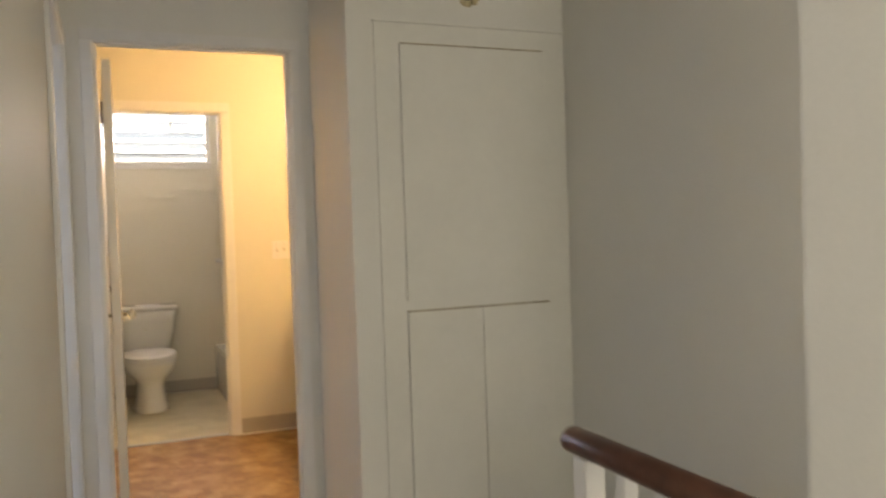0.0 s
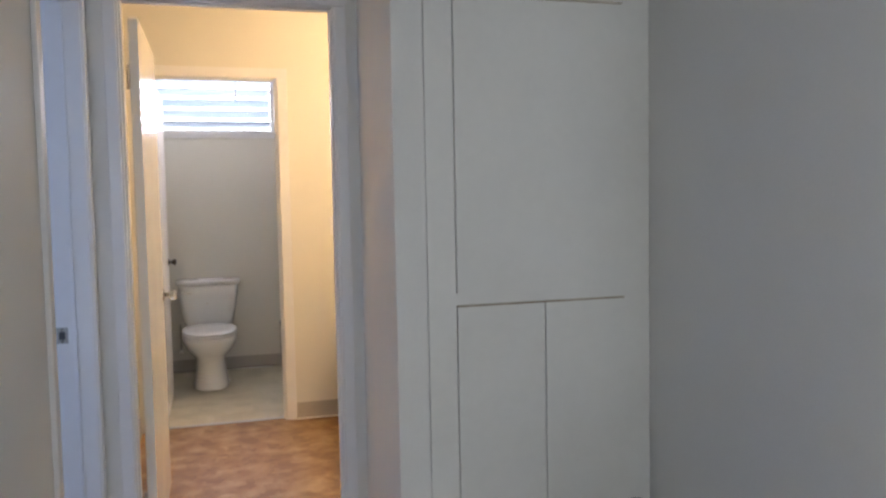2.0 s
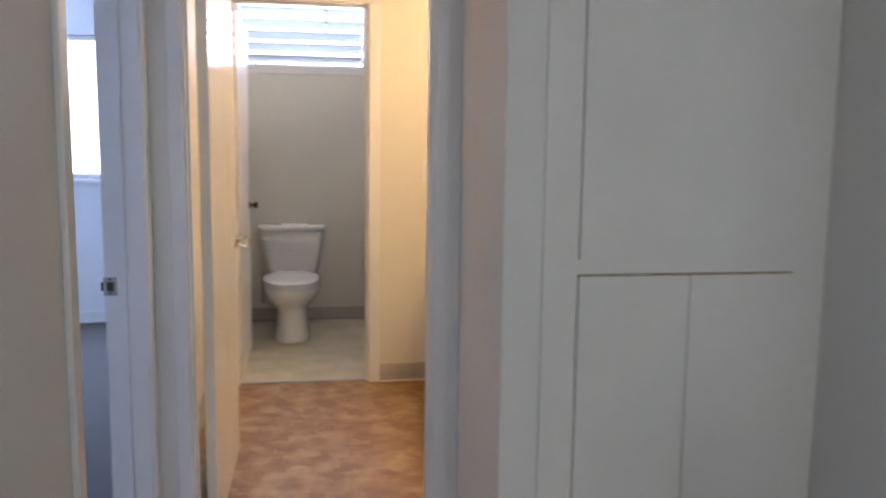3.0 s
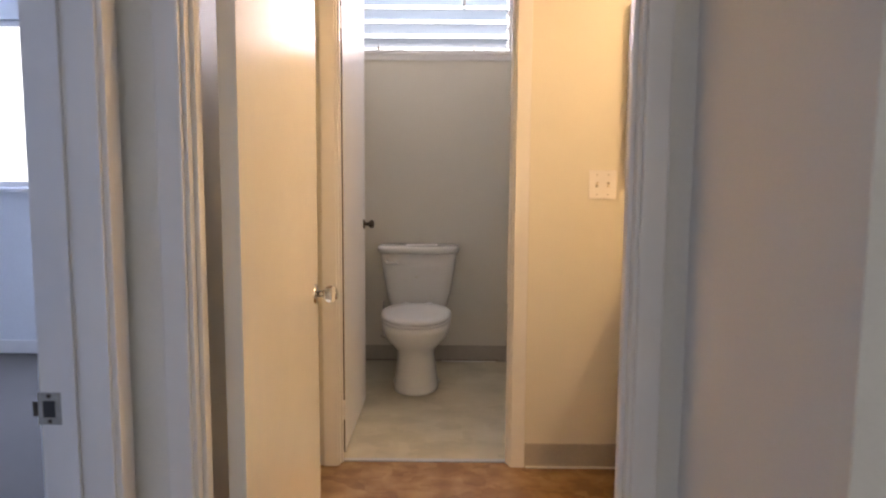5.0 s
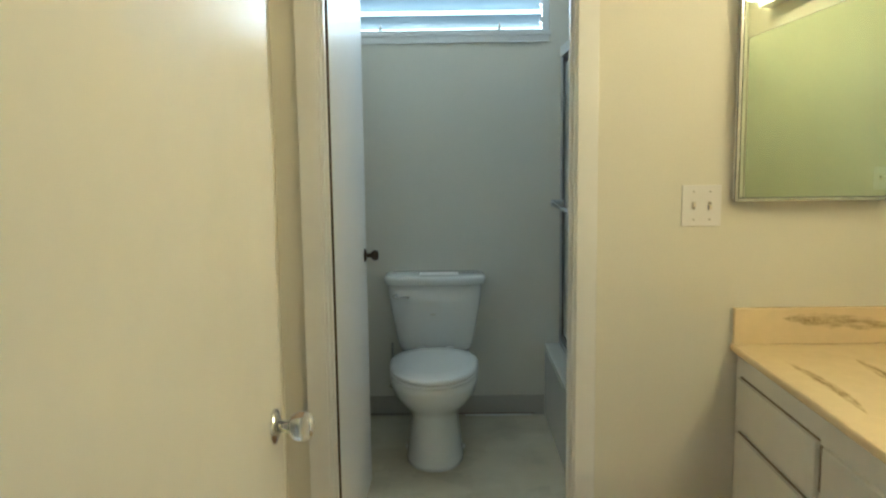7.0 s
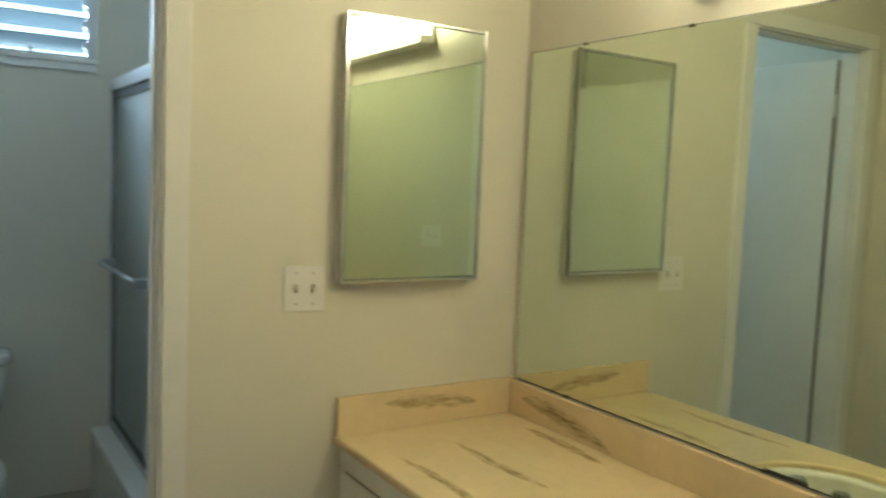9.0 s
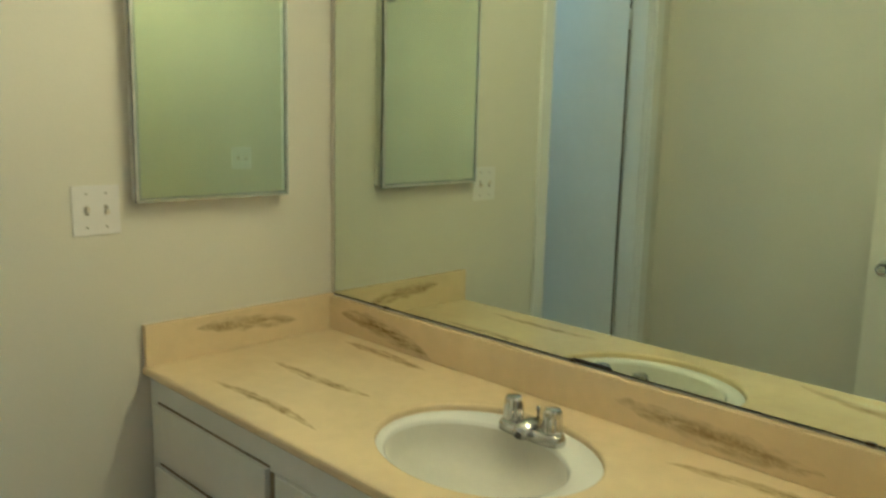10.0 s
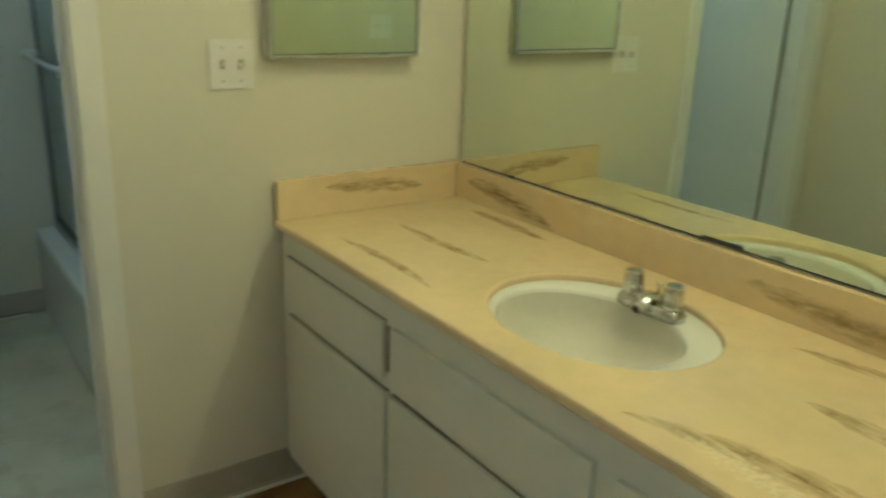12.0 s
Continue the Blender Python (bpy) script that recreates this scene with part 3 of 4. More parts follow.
for za, zb in ((0.161, 0.249), (1.835, 1.925)):
    part("hinge_leaf", box(-0.034, -0.002, -0.002, 0.0, za, zb), TRIM, TOILET_DOOR, "painted hinge leaf")


# ---- cove base ----
def cove_base(name, axis, face, out, u0, u1, label):
    bm = bmesh.new()
    prof = [(0.0, 0.0), (0.012, 0.0), (0.005, 0.012), (0.004, 0.098), (0.002, 0.102), (0.0, 0.102)]
    ends = []
    for u in (u0, u1):
        ends.append([bm.verts.new((face + out * d, u, z + 0.003) if axis == "x" else (u, face + out * d, z + 0.003)) for d, z in prof])
    for i in range(len(prof)):
        j = (i + 1) % len(prof)
        bm.faces.new((ends[0][i], ends[0][j], ends[1][j], ends[1][i]))
    bm.faces.new(ends[0])
    bm.faces.new(ends[1])
    return structure(name, bm, BASE_VINYL, label, "baseboard")


cove_base("baseboard_bathroom_north", "y", YT0, -1, TX1 + 0.062, 1.50, "taupe vinyl cove base under the light switch")
cove_base("baseboard_bathroom_west", "x", XL, 1, YB1 + 0.02, YT0 - 0.016, "taupe vinyl cove base along the bathroom wall")
cove_base("baseboard_toilet", "y", YE, -1, XL + 0.01, 1.066, "taupe vinyl cove base behind the toilet")
for nm, ax, face, out, a, b in (("baseboard_bedroom", "y", 6.52, -1, -4.15, -0.03), ("baseboard_hall", "x", XH, 1, -3.4, DY0 - 0.06)):
    bm = box(a, b, face - 0.014, face, 0.003, 0.09, 0.003) if ax == "y" else box(face, face + 0.014, a, b, 0.003, 0.09, 0.003)
    structure(nm, bm, TRIM, "white painted wooden baseboard", "baseboard")
tagged(part("quarter_round", box(TX1 + 0.064, 1.49, YT0 - 0.022, YT0 - 0.013, 0.001, 0.010, 0.003), TRIM), "white caulk line along the cove base", "trim", "", "structure")
# solid dark strip paints the shade under the cove base
structure("baseboard_gap_shade", box(XL + 0.02, 1.02, YE - 0.0145, YE - 0.0125, 0.0105, 0.016), GAP_SHADE, "dark strip drawn as the shaded gap under the lifting cove base behind the toilet", "gap")
tagged(part("quarter_round", box(0.66, 1.00, YE - 0.024, YE - 0.013, 0.003, 0.010, 0.003), TRIM), "white caulk line behind the toilet", "trim", "", "structure")


# ---- linen cupboard ----
def linen_cupboard():
    root = thing("linen_cupboard", (1.60, CY, 0.0), "white painted built-in linen cupboard with one tall door over two", "cupboard")
    o = Vector((1.60, CY, 0.0))

    def b(x0, x1, y0, y1, z0, z1, bevel=0.0):
        return box(x0 - o.x, x1 - o.x, y0 - o.y, y1 - o.y, z0, z1, bevel)

    # outer face frame, standing slightly proud of the wall
    bm = slab_with_holes("y", CY - 0.008, CY + 0.02, 1.205, XR - 0.002, 0.004, 2.092, [(1.300, 1.925, 1.046, 2.014), (1.300, 1.925, 0.085, 1.006)])
    bmesh.ops.translate(bm, vec=-o, verts=bm.verts)
    part("face_frame", bm, CABINET, root)
    part("side_filler", b(CX + 0.09, 1.204, CY, CY + 0.02, 0.002, 2.099, 0.0), WALL, root)
    # brown sheet gives the door joints their shade
    part("carcass_back", b(1.29, 1.94, CY + 0.03, CY + 0.045, 0.004, 2.09), GAP_SHADE, root, "brown sheet standing in for the shaded gap behind the doors")
    part("door", b(1.3030, 1.9239, CY - 0.013, CY + 0.008, 1.0465, 2.0135, 0.002), CABINET, root)
    part("door", b(1.3030, 1.6140, CY - 0.013, CY + 0.008, 0.087, 1.0045, 0.002), CABINET, root)
    part("door", b(1.6170, 1.9239, CY - 0.0135, CY + 0.008, 0.087, 1.0045, 0.002), CABINET, root)
    # bead along the joint between the doors, and the cap over the frame
    part("bead", b(1.30, 1.915, CY - 0.0175, CY - 0.010, 1.0010, 1.0075, 0.002), BEAD, root, "thin bead with worn tan paint")
    part("bead", b(1.304, 1.912, CY - 0.0155, CY - 0.006, 2.0140, 2.0185, 0.001), BEAD, root, "thin tan strip over the tall door")
    part("cap", b(1.200, XR - 0.002, CY - 0.017, CY + 0.005, 2.0925, 2.0985, 0.002), CABINET, root)
    return root


linen_cupboard()


PLASTER = mat("raw_plaster", (0.58, 0.49, 0.31), 0.9, grain=0.2, scale=120, bump=0.6, stain=0.4, stain_scale=25)


# open electrical box over the cupboard
def ceiling_box():
    c = (1.605, CY, 2.228)
    root = thing("electrical_box", c, "open round electrical box with bare wires in the wall", "electrical box")
    rnd = random.Random(11)
    n, bm = 26, bmesh.new()
    edge = [1 + rnd.uniform(-0.13, 0.10) for _ in range(n)]
    rings = [[bm.verts.new((r * e * math.cos(2 * math.pi * i / n), y, 1.15 * r * e * math.sin(2 * math.pi * i / n) + 0.004)) for i, e in enumerate(edge)] for r, y in ((0.052, -0.0002), (0.050, -0.0025), (0.030, -0.0040), (0.006, -0.0036))]
    for a, c in zip(rings, rings[1:]):
        for i in range(n):
            bm.faces.new((a[i], a[(i + 1) % n], c[(i + 1) % n], c[i]))
    bm.faces.new(rings[-1])
    part("plaster_patch", bm, PLASTER, root, "rough tan plaster patch")
    part("can", lathe([(0.024, -0.0040), (0.023, -0.0055), (0.018, -0.0050)], 20, "y", (-0.014, 0, -0.006)), SLOT, root, "dark hole", True)
    part("cap", lathe([(0.012, -0.005), (0.012, -0.012), (0.006, -0.016)], 14, "y", (-0.010, 0, -0.004)), TOGGLE, root, "pale wire cap", True)
    part("cap", lathe([(0.015, -0.003), (0.015, -0.009), (0.008, -0.013)], 14, "y", (0.024, 0, -0.004)), RUST, root, "brass wire cap", True)
    for x in (-0.030, 0.004):
        part("bracket", box(x - 0.003, x + 0.003, -0.009, -0.004, -0.004, 0.018, 0.001), SLOT, root, "dark steel bracket")
    part("wire", lathe([(0.0025, -0.03), (0.0025, 0.02)], 8, "z", (0.004, -0.008, -0.012)), RUST, root)
    return root


ceiling_box()


# ---- stair rail and stairs ----
def stair_rail():
    root = thing("stair_rail", (CX, 0.38, 0.0), "dark mahogany handrail on white wooden posts by the stairs", "handrail")
    rail = loft([[(0.032 * math.cos(a) * 0.9, y, 0.895 + 0.026 * math.sin(a)) for a in [2 * math.pi * i / 20 for i in range(20)]] for y in (-0.40, 0.298, 0.320, 0.330)])
    part("rail", rail, RAIL_WOOD, root, "varnished dark mahogany rail", True)
    part("newel_post", box(-0.022, 0.022, 0.253, 0.297, 0.0, 0.872, 0.004), TRIM, root, "white painted newel post")
    for i in range(6):
        y = 0.153 - i * 0.11
        part("baluster", box(-0.014, 0.014, y - 0.014, y + 0.014, 0.0, 0.872, 0.003), TRIM, root)
    return root


stair_rail()


def stairs():
    root = thing("stairs", (1.56, 0.78, 0.0), "beige carpeted stairs going down beside the rail", "stairs", "", "structure")
    for i in range(14):
        part("step", box(-0.42, 0.455, -0.26 * (i + 1), -0.26 * i, -0.19 * (i + 1) - 0.19, -0.19 * (i + 1), 0.008), HALL_CARPET, root)
    return root


stairs()


# ---- vanity ----
VX, VZ = 1.414, 0.799       # counter front edge and top
BC = (1.700, 3.788)         # basin centre
BA, BB = 0.200, 0.246       # its half-axes along x and y


def vanity():
    root = thing("vanity_cabinet", (1.74, 3.80, 0.0), "white painted vanity cabinet with flat drawers and doors", "cabinet")
    o = (1.74, 3.80)

    def b(x0, x1, y0, y1, z0, z1, bevel=0.0):
        return box(x0 - o[0], x1 - o[0], y0 - o[1], y1 - o[1], z0, z1, bevel)

    fx = 1.440
    part("body", b(fx + 0.002, XB - 0.002, YB1 + 0.002, YT0 - 0.002, 0.095, 0.60), GAP_SHADE, root, "brown block standing in for the shaded inside of the cabinet")
    part("toe_kick", b(fx + 0.06, XB - 0.002, YB1 + 0.002, YT0 - 0.002, 0.001, 0.095), BASE_VINYL, root, "taupe vinyl toe kick")
    # face frame
    part("rail", b(fx - 0.006, fx + 0.012, YB1 + 0.002, YT0 - 0.002, 0.688, 0.7755, 0.002), CABINET, root)
    part("rail", b(fx - 0.006, fx + 0.012, YB1 + 0.002, YT0 - 0.002, 0.534, 0.590, 0.002), CABINET, root)
    part("rail", b(fx - 0.006, fx + 0.012, YB1 + 0.002, YT0 - 0.002, 0.095, 0.130, 0.002), CABINET, root)
    for y0, y1 in ((4.6380, YT0 - 0.002), (4.1030, 4.1465), (3.4430, 3.5480), (2.872, 2.960)):
        part("stile", b(fx - 0.0055, fx + 0.012, y0, y1, 0.096, 0.717, 0.002), CABINET, root)
    # overlay fronts
    fr = fx - 0.020
    part("drawer_front", b(fr, fx - 0.0065, 4.1510, 4.6520, 0.574, 0.708, 0.003), CABINET, root)
    part("drawer_gap_shade", b(fx - 0.0075, fx - 0.0050, 4.1350, 4.1505, 0.590, 0.700), GAP_SHADE, root, "dark strip standing in for the shaded gap beside the drawer")
    part("door", b(fr, fx - 0.0065, 4.1400, 4.6520, 0.105, 0.544, 0.003), CABINET, root)
    # solid strips that draw the shaded gaps over the fronts
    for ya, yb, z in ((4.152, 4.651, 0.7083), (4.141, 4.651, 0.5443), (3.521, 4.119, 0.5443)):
        part("front_gap_shade", b(fx - 0.0105, fx - 0.0055, ya, yb, z, z + 0.0032), GAP_SHADE, root, "dark strip standing in for the shaded gap over the front")
    part("false_front", b(fr, fx - 0.0065, 3.5200, 4.1160, 0.566, 0.706, 0.003), CABINET, root)
    part("door", b(fr, fx - 0.0065, 3.5200, 4.1200, 0.105, 0.544, 0.003), CABINET, root)
    part("drawer_front", b(fr, fx - 0.0065, 2.940, 3.4700, 0.580, 0.706, 0.003), CABINET, root)
    part("door", b(fr, fx - 0.0065, 2.940, 3.4700, 0.105, 0.544, 0.003), CABINET, root)
    return root


vanity()


def countertop():
    root = thing("countertop", (1.74, 3.80, VZ), "almond cultured marble vanity top with olive-brown veins", "countertop")
    ox, oy = 1.74, 3.80
    x0, x1, y0, y1 = VX - ox, XB - 0.001 - ox, YB1 + 0.001 - oy, YT0 - 0.001 - oy
    n, bm = 64, bmesh.new()
    # top and under faces with an oval opening; the opening's edge is rounded over
    cx, cy = BC[0] - ox, BC[1] - oy
    rings = []
    for z, grow in ((0.0, 0.006), (-0.002, 0.002), (-0.006, 0.0), (-0.016, 0.0)):
        rings.append([bm.verts.new((cx + (BA + grow) * math.cos(2 * math.pi * i / n), cy + (BB + grow) * math.sin(2 * math.pi * i / n), z)) for i in range(n)])
    for a, c in zip(rings, rings[1:]):
        for i in range(n):
            bm.faces.new((a[i], a[(i + 1) % n], c[(i + 1) % n], c[i]))

    def rim(z, inset):
        out = []
        for i in range(n):
            dx, dy = math.cos(2 * math.pi * i / n), math.sin(2 * math.pi * i / n)
            xa, xb, ya, yb = x0 + inset, x1, y0, y1
            k = min(((xb if dx > 0 else xa) - cx) / dx if abs(dx) > 1e-6 else 9e9, ((yb if dy > 0 else ya) - cy) / dy if abs(dy) > 1e-6 else 9e9)
            out.append(Vector((cx + dx * k, cy + dy * k, z)))
        for px, py in ((xa, ya), (xb, ya), (xb, yb), (xa, yb)):
            j = min(range(n), key=lambda q: (out[q].x - px) ** 2 + (out[q].y - py) ** 2)
            out[j] = Vector((px, py, z))
        return [bm.verts.new(p) for p in out]

    outer = [rim(0.0, 0.006), rim(-0.0025, 0.002), rim(-0.008, 0.0), rim(-0.019, 0.0), rim(-0.023, 0.003)]
    for i in range(n):
        bm.faces.new((rings[0][i], rings[0][(i + 1) % n], outer[0][(i + 1) % n], outer[0][i]))
    for a, c in zip(outer, outer[1:]):
        for i in range(n):
            bm.faces.new((a[i], a[(i + 1) % n], c[(i + 1) % n], c[i]))
    for i in range(n):
        bm.faces.new((rings[-1][i], rings[-1][(i + 1) % n], outer[-1][(i + 1) % n], outer[-1][i]))
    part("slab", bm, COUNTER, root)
    part("backsplash", box(XB - 0.022 - ox, XB - 0.001 - ox, YB1 + 0.002 - oy, YT0 - 0.022 - oy, 0.0004, 0.1005, 0.003), COUNTER_BACK, root)
    part("side_splash", box(VX + 0.004 - ox, XB - 0.001 - ox, YT0 - 0.021 - oy, YT0 - 0.001 - oy, 0.0004, 0.107, 0.003), COUNTER_SIDE, root)
    return root


TOP = countertop()


def knob_handle(parent, x, y, z):
    """A fluted handle, wider at its foot, with a flat cap."""
    n, bm, rings = 32, bmesh.new(), []
    for r, h, flute in ((0.021, 0.0, 0.0), (0.022, 0.006, 0.0), (0.0225, 0.008, 0.10), (0.0205, 0.035, 0.12), (0.0190, 0.046, 0.10), (0.016, 0.051, 0.0), (0.006, 0.052, 0.0)):
        rings.append([bm.verts.new((x + r * (1 - flute * (i % 4 == 0)) * math.cos(2 * math.pi * i / n), y + r * (1 - flute * (i % 4 == 0)) * math.sin(2 * math.pi * i / n), z + h)) for i in range(n)])
    for a, c in zip(rings, rings[1:]):
        for i in range(n):
            bm.faces.new((a[i], a[(i + 1) % n], c[(i + 1) % n], c[i]))
    bm.faces.new(rings[-1])
    bm.faces.new(rings[0])
    return part("handle", bm, FAUCET, parent, "fluted chrome handle")


def basin():
    root = thing("basin", (BC[0], BC[1], VZ - 0.016), "white oval porcelain basin set under the counter", "basin")
    n = 48
    deck = 0.0
    bx, by = -0.022, 0.012  # the bowl sits towards the front
    ba, bb = BA - 0.042, BB - 0.042

    def skin(rings):
        bm = bmesh.new()
        vs = [[bm.verts.new(p) for p in r] for r in rings]
        for a, c in zip(vs, vs[1:]):
            for i in range(n):
                bm.faces.new((a[i], a[(i + 1) % n], c[(i + 1) % n], c[i]))
        return bm, vs

    bm, _ = skin([oval(0, 0, -0.014, BA + 0.012, BB + 0.012, n), oval(0, 0, deck, BA + 0.012, BB + 0.012, n), oval(0, 0, deck, BA - 0.002, BB - 0.002, n),
                  oval(bx, by, deck - 0.001, ba + 0.004, bb + 0.004, n), oval(bx, by, deck - 0.004, ba, bb, n), oval(bx, by, deck - 0.011, ba - 0.003, bb - 0.003, n)])
    part("rim", bm, PORCELAIN, root, "", True)
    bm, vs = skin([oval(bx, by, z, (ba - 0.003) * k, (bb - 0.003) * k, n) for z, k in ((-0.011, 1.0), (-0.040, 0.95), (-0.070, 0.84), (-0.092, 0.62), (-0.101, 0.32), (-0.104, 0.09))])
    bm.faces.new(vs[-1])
    part("bowl", bm, BOWL_GREY, root, "dull grey bowl, darker than the rim", True)
    part("drain", lathe([(0.021, -0.1005), (0.021, -0.0985), (0.012, -0.0980)], 20, "z", (bx, by, -0.003)), CHROME, root, "chrome drain", True)
    return root


basin()


def faucet():
    at = (1.834, 3.778, VZ - 0.016)
    root = thing("faucet", at, "chrome two-handle faucet on the basin rim", "faucet")
    plate = loft([oval(0, 0, z, a, b, 32, 3.6) for z, a, b in ((0.0, 0.028, 0.080), (0.012, 0.028, 0.080), (0.022, 0.024, 0.075), (0.024, 0.016, 0.066))])
    part("base_plate", plate, FAUCET, root, "", True)
    for y in (-0.052, 0.052):
        knob_handle(root, 0.002, y, 0.022)
    part("spout", loft([[(x, 0.018 * w * c, z + 0.014 * h * q) for c, q in [(math.cos(2 * math.pi * i / 16), math.sin(2 * math.pi * i / 16)) for i in range(16)]] for x, z, w, h in ((0.022, 0.024, 1.0, 0.8), (0.004, 0.028, 1.1, 0.9), (-0.020, 0.026, 1.15, 0.95), (-0.036, 0.019, 1.1, 0.95), (-0.044, 0.014, 1.0, 0.75))]), FAUCET, root, "short stubby chrome spout", True)
    part("aerator_hole", lathe([(0.008, 0.0), (0.008, -0.004)], 14, "x", (-0.0405, 0, 0.012)), SLOT, root, "dark spout mouth")
    part("pop_up_rod", lathe([(0.0025, 0.02), (0.0025, 0.050), (0.005, 0.052), (0.005, 0.058), (0.002, 0.060)], 10, "z", (0.020, 0, 0)), FAUCET, root, "", True)
    return root


faucet()


def ashtray():
    root = thing("ashtray", (1.886, 3.074, VZ), "glazed beige ashtray holding cigarette ends", "ashtray")
    part("dish", lathe([(0.044, 0.0008), (0.056, 0.003), (0.063, 0.012), (0.066, 0.026), (0.067, 0.029), (0.064, 0.029), (0.061, 0.020), (0.056, 0.009), (0.048, 0.006), (0.002, 0.005)], 36), ASH, root, "", True)
    rnd = random.Random(5)
    for i in range(9):
        a, r = rnd.uniform(0, 6.28), rnd.uniform(0.015, 0.044)
        b = box(-0.014, 0.014, -0.0035, 0.0035, 0.0, 0.007, 0.002)
        bmesh.ops.rotate(b, cent=(0, 0, 0), matrix=Matrix.Rotation(rnd.uniform(0, 3.14), 3, "Z"), verts=b.verts)
        bmesh.ops.translate(b, vec=(r * math.cos(a), r * math.sin(a), 0.008 + 0.003 * (i % 2)), verts=b.verts)
        part("cigarette_end", b, SLOT if i % 3 == 0 else PLATE, root)
    return root


ashtray()


# ---- mirror, medicine cabinet, lamp, switches ----
def wall_mirror():
    y0, y1, z0, z1 = YB1 + 0.05, 4.672, 0.9080, 1.879
    root = thing("wall_mirror", (XB, (y0 + y1) / 2, z0), "large frameless wall mirror above the vanity", "mirror")
    w = (y1 - y0) / 2
    part("glass", box(-0.007, -0.002, -w, w, 0.0, z1 - z0, 0.001, seg=1), MIRROR, root)
    # black sheet overlaps the glass; along the foot it draws the shadow gap
    part("backing", box(-0.0022, -0.0002, -w - 0.003, w + 0.007, -0.0050, z1 - z0 + 0.003), SLOT, root, "dark tarnished mirror edge with the shadow gap at its foot painted in")
    part("tarnish", box(-0.0078, -0.0068, 3.70 - root.location.y, 3.80 - root.location.y, 0.0, 0.0065, 0.0), SLOT, root, "blackened patch of silvering")
    for y, z in ((4.437, z0), (3.178, z0), (3.80, z0), (4.44, z1), (4.08, z1)):
        c = part("clip", box(-0.011, -0.0005, y - root.location.y - 0.008, y - root.location.y + 0.008, z - z0 - 0.004, z - z0 + 0.003, 0.0015), DARK_METAL, root, "tarnished mirror clip")
    return root


wall_mirror()


def medicine_cabinet():
    x0, x1, z0, z1, d = 1.402, 1.831, 1.216, 1.916, 0.036
    root = thing("medicine_cabinet", ((x0 + x1) / 2, YT0, z0), "mirrored medicine cabinet with a thin chrome frame", "medicine cabinet")
    w, h = (x1 - x0) / 2, z1 - z0
    part("body", box(-w + 0.004, w - 0.004, -d + 0.012, -0.0005, 0.004, h - 0.004), CABINET, root)
    door = part("door", box(-w, w, -d + 0.002, -d + 0.011, 0.0, h, 0.001), DARK_ALU, root, "thin metal door, not quite closed")
    door.matrix_local = pose(-w, -d, 0, 0, 0, -0.8) @ pose(w, d, 0)
    part("mirror", box(-w + 0.0105, w - 0.0105, -d - 0.0005, -d + 0.003, 0.0115, h - 0.0105, 0.0), MIRROR, door, "clear mirror")
    for a, b, c, e in ((-w, -w + 0.008, 0, h), (w - 0.008, w, 0, h), (-w + 0.008, w - 0.008, 0, 0.009), (-w + 0.008, w - 0.008, h - 0.008, h)):
        part("frame_strip", box(a, b, -d - 0.003, -d + 0.0025, c, e, 0.0015), CHROME, door, "bright chrome frame strip")
    return root


medicine_cabinet()


def vanity_light():
    y0, y1 = 3.20, 4.040
    c = (y0 + y1) / 2
    w = (y1 - y0) / 2
    root = thing("vanity_light", (XB, c, 1.975), "lit box-shaped vanity light with a wrap-round prismatic diffuser", "wall lamp")
    part("tray", box(-0.064, -0.0005, -w - 0.015, w + 0.015, 0.0, 0.030, 0.003), TRIM, root, "opaque cream tray")
    part("back_plate", box(-0.020, -0.0005, -w - 0.010, w + 0.010, 0.0305, 0.150, 0.003), TRIM, root)
    lo, hi = 0.0310, 0.150
    prof = [(-0.021, lo), (-0.114, lo), (-0.120, lo + 0.010), (-0.116, hi - 0.025), (-0.100, hi - 0.004), (-0.021, hi - 0.004)]
    part("diffuser", loft([[(x, y, z) for x, z in prof] for y in (-w, w)]), TUBE, root, "glowing ribbed diffuser")
    for y in (-w * 0.5, 0.0, w * 0.5):
        part("clip", box(-0.1235, -0.1145, y - 0.010, y + 0.010, lo - 0.002, lo + 0.016, 0.001), STEEL, root, "small metal diffuser clip")
    return root


vanity_light()


def wall_plate(name, at, face, w, h, kind, label, cat):
    """A cover plate; face: -1 looks towards -y, 1 towards +y."""
    root = thing(name, at, label, cat)
    part("plate", box(-w / 2, w / 2, *sorted((0.0, face * 0.005)), -h / 2, h / 2, 0.002), PLATE, root)
    for i, x in enumerate((-0.023, 0.023)):
        if kind == "switch":
            part("slot", box(x - 0.0045, x + 0.0045, *sorted((face * 0.0048, face * 0.0056)), -0.011, 0.011), SLOT_GREY, root, "dark switch slot")
            up = 1 if i == 0 else -1
            part("toggle", box(x - 0.004, x + 0.004, *sorted((face * 0.004, face * 0.015)), up * 0.004 - 0.0062, up * 0.004 + 0.0062, 0.001), TOGGLE, root)
        else:
            for dz in (-0.020, 0.020):
                part("socket", box(x - 0.008, x + 0.008, *sorted((face * 0.0048, face * 0.0056)), dz - 0.010, dz + 0.010), SLOT, root)
        for dz in (-0.040, 0.040):
            part("screw", lathe([(0.003, face * 0.0045), (0.0025, face * 0.0062)], 10, "y", (x, 0, dz)), STEEL, root)
    return root


wall_plate("switch_plate", (1.318, YT0, 1.2030), -1, 0.112, 0.118, "switch", "white double toggle switch plate on the wall", "light switch")
wall_plate("switch_plate", (1.300, YB1, 1.195), 1, 0.112, 0.112, "switch", "white switch plate beside the bathroom doorway", "light switch")


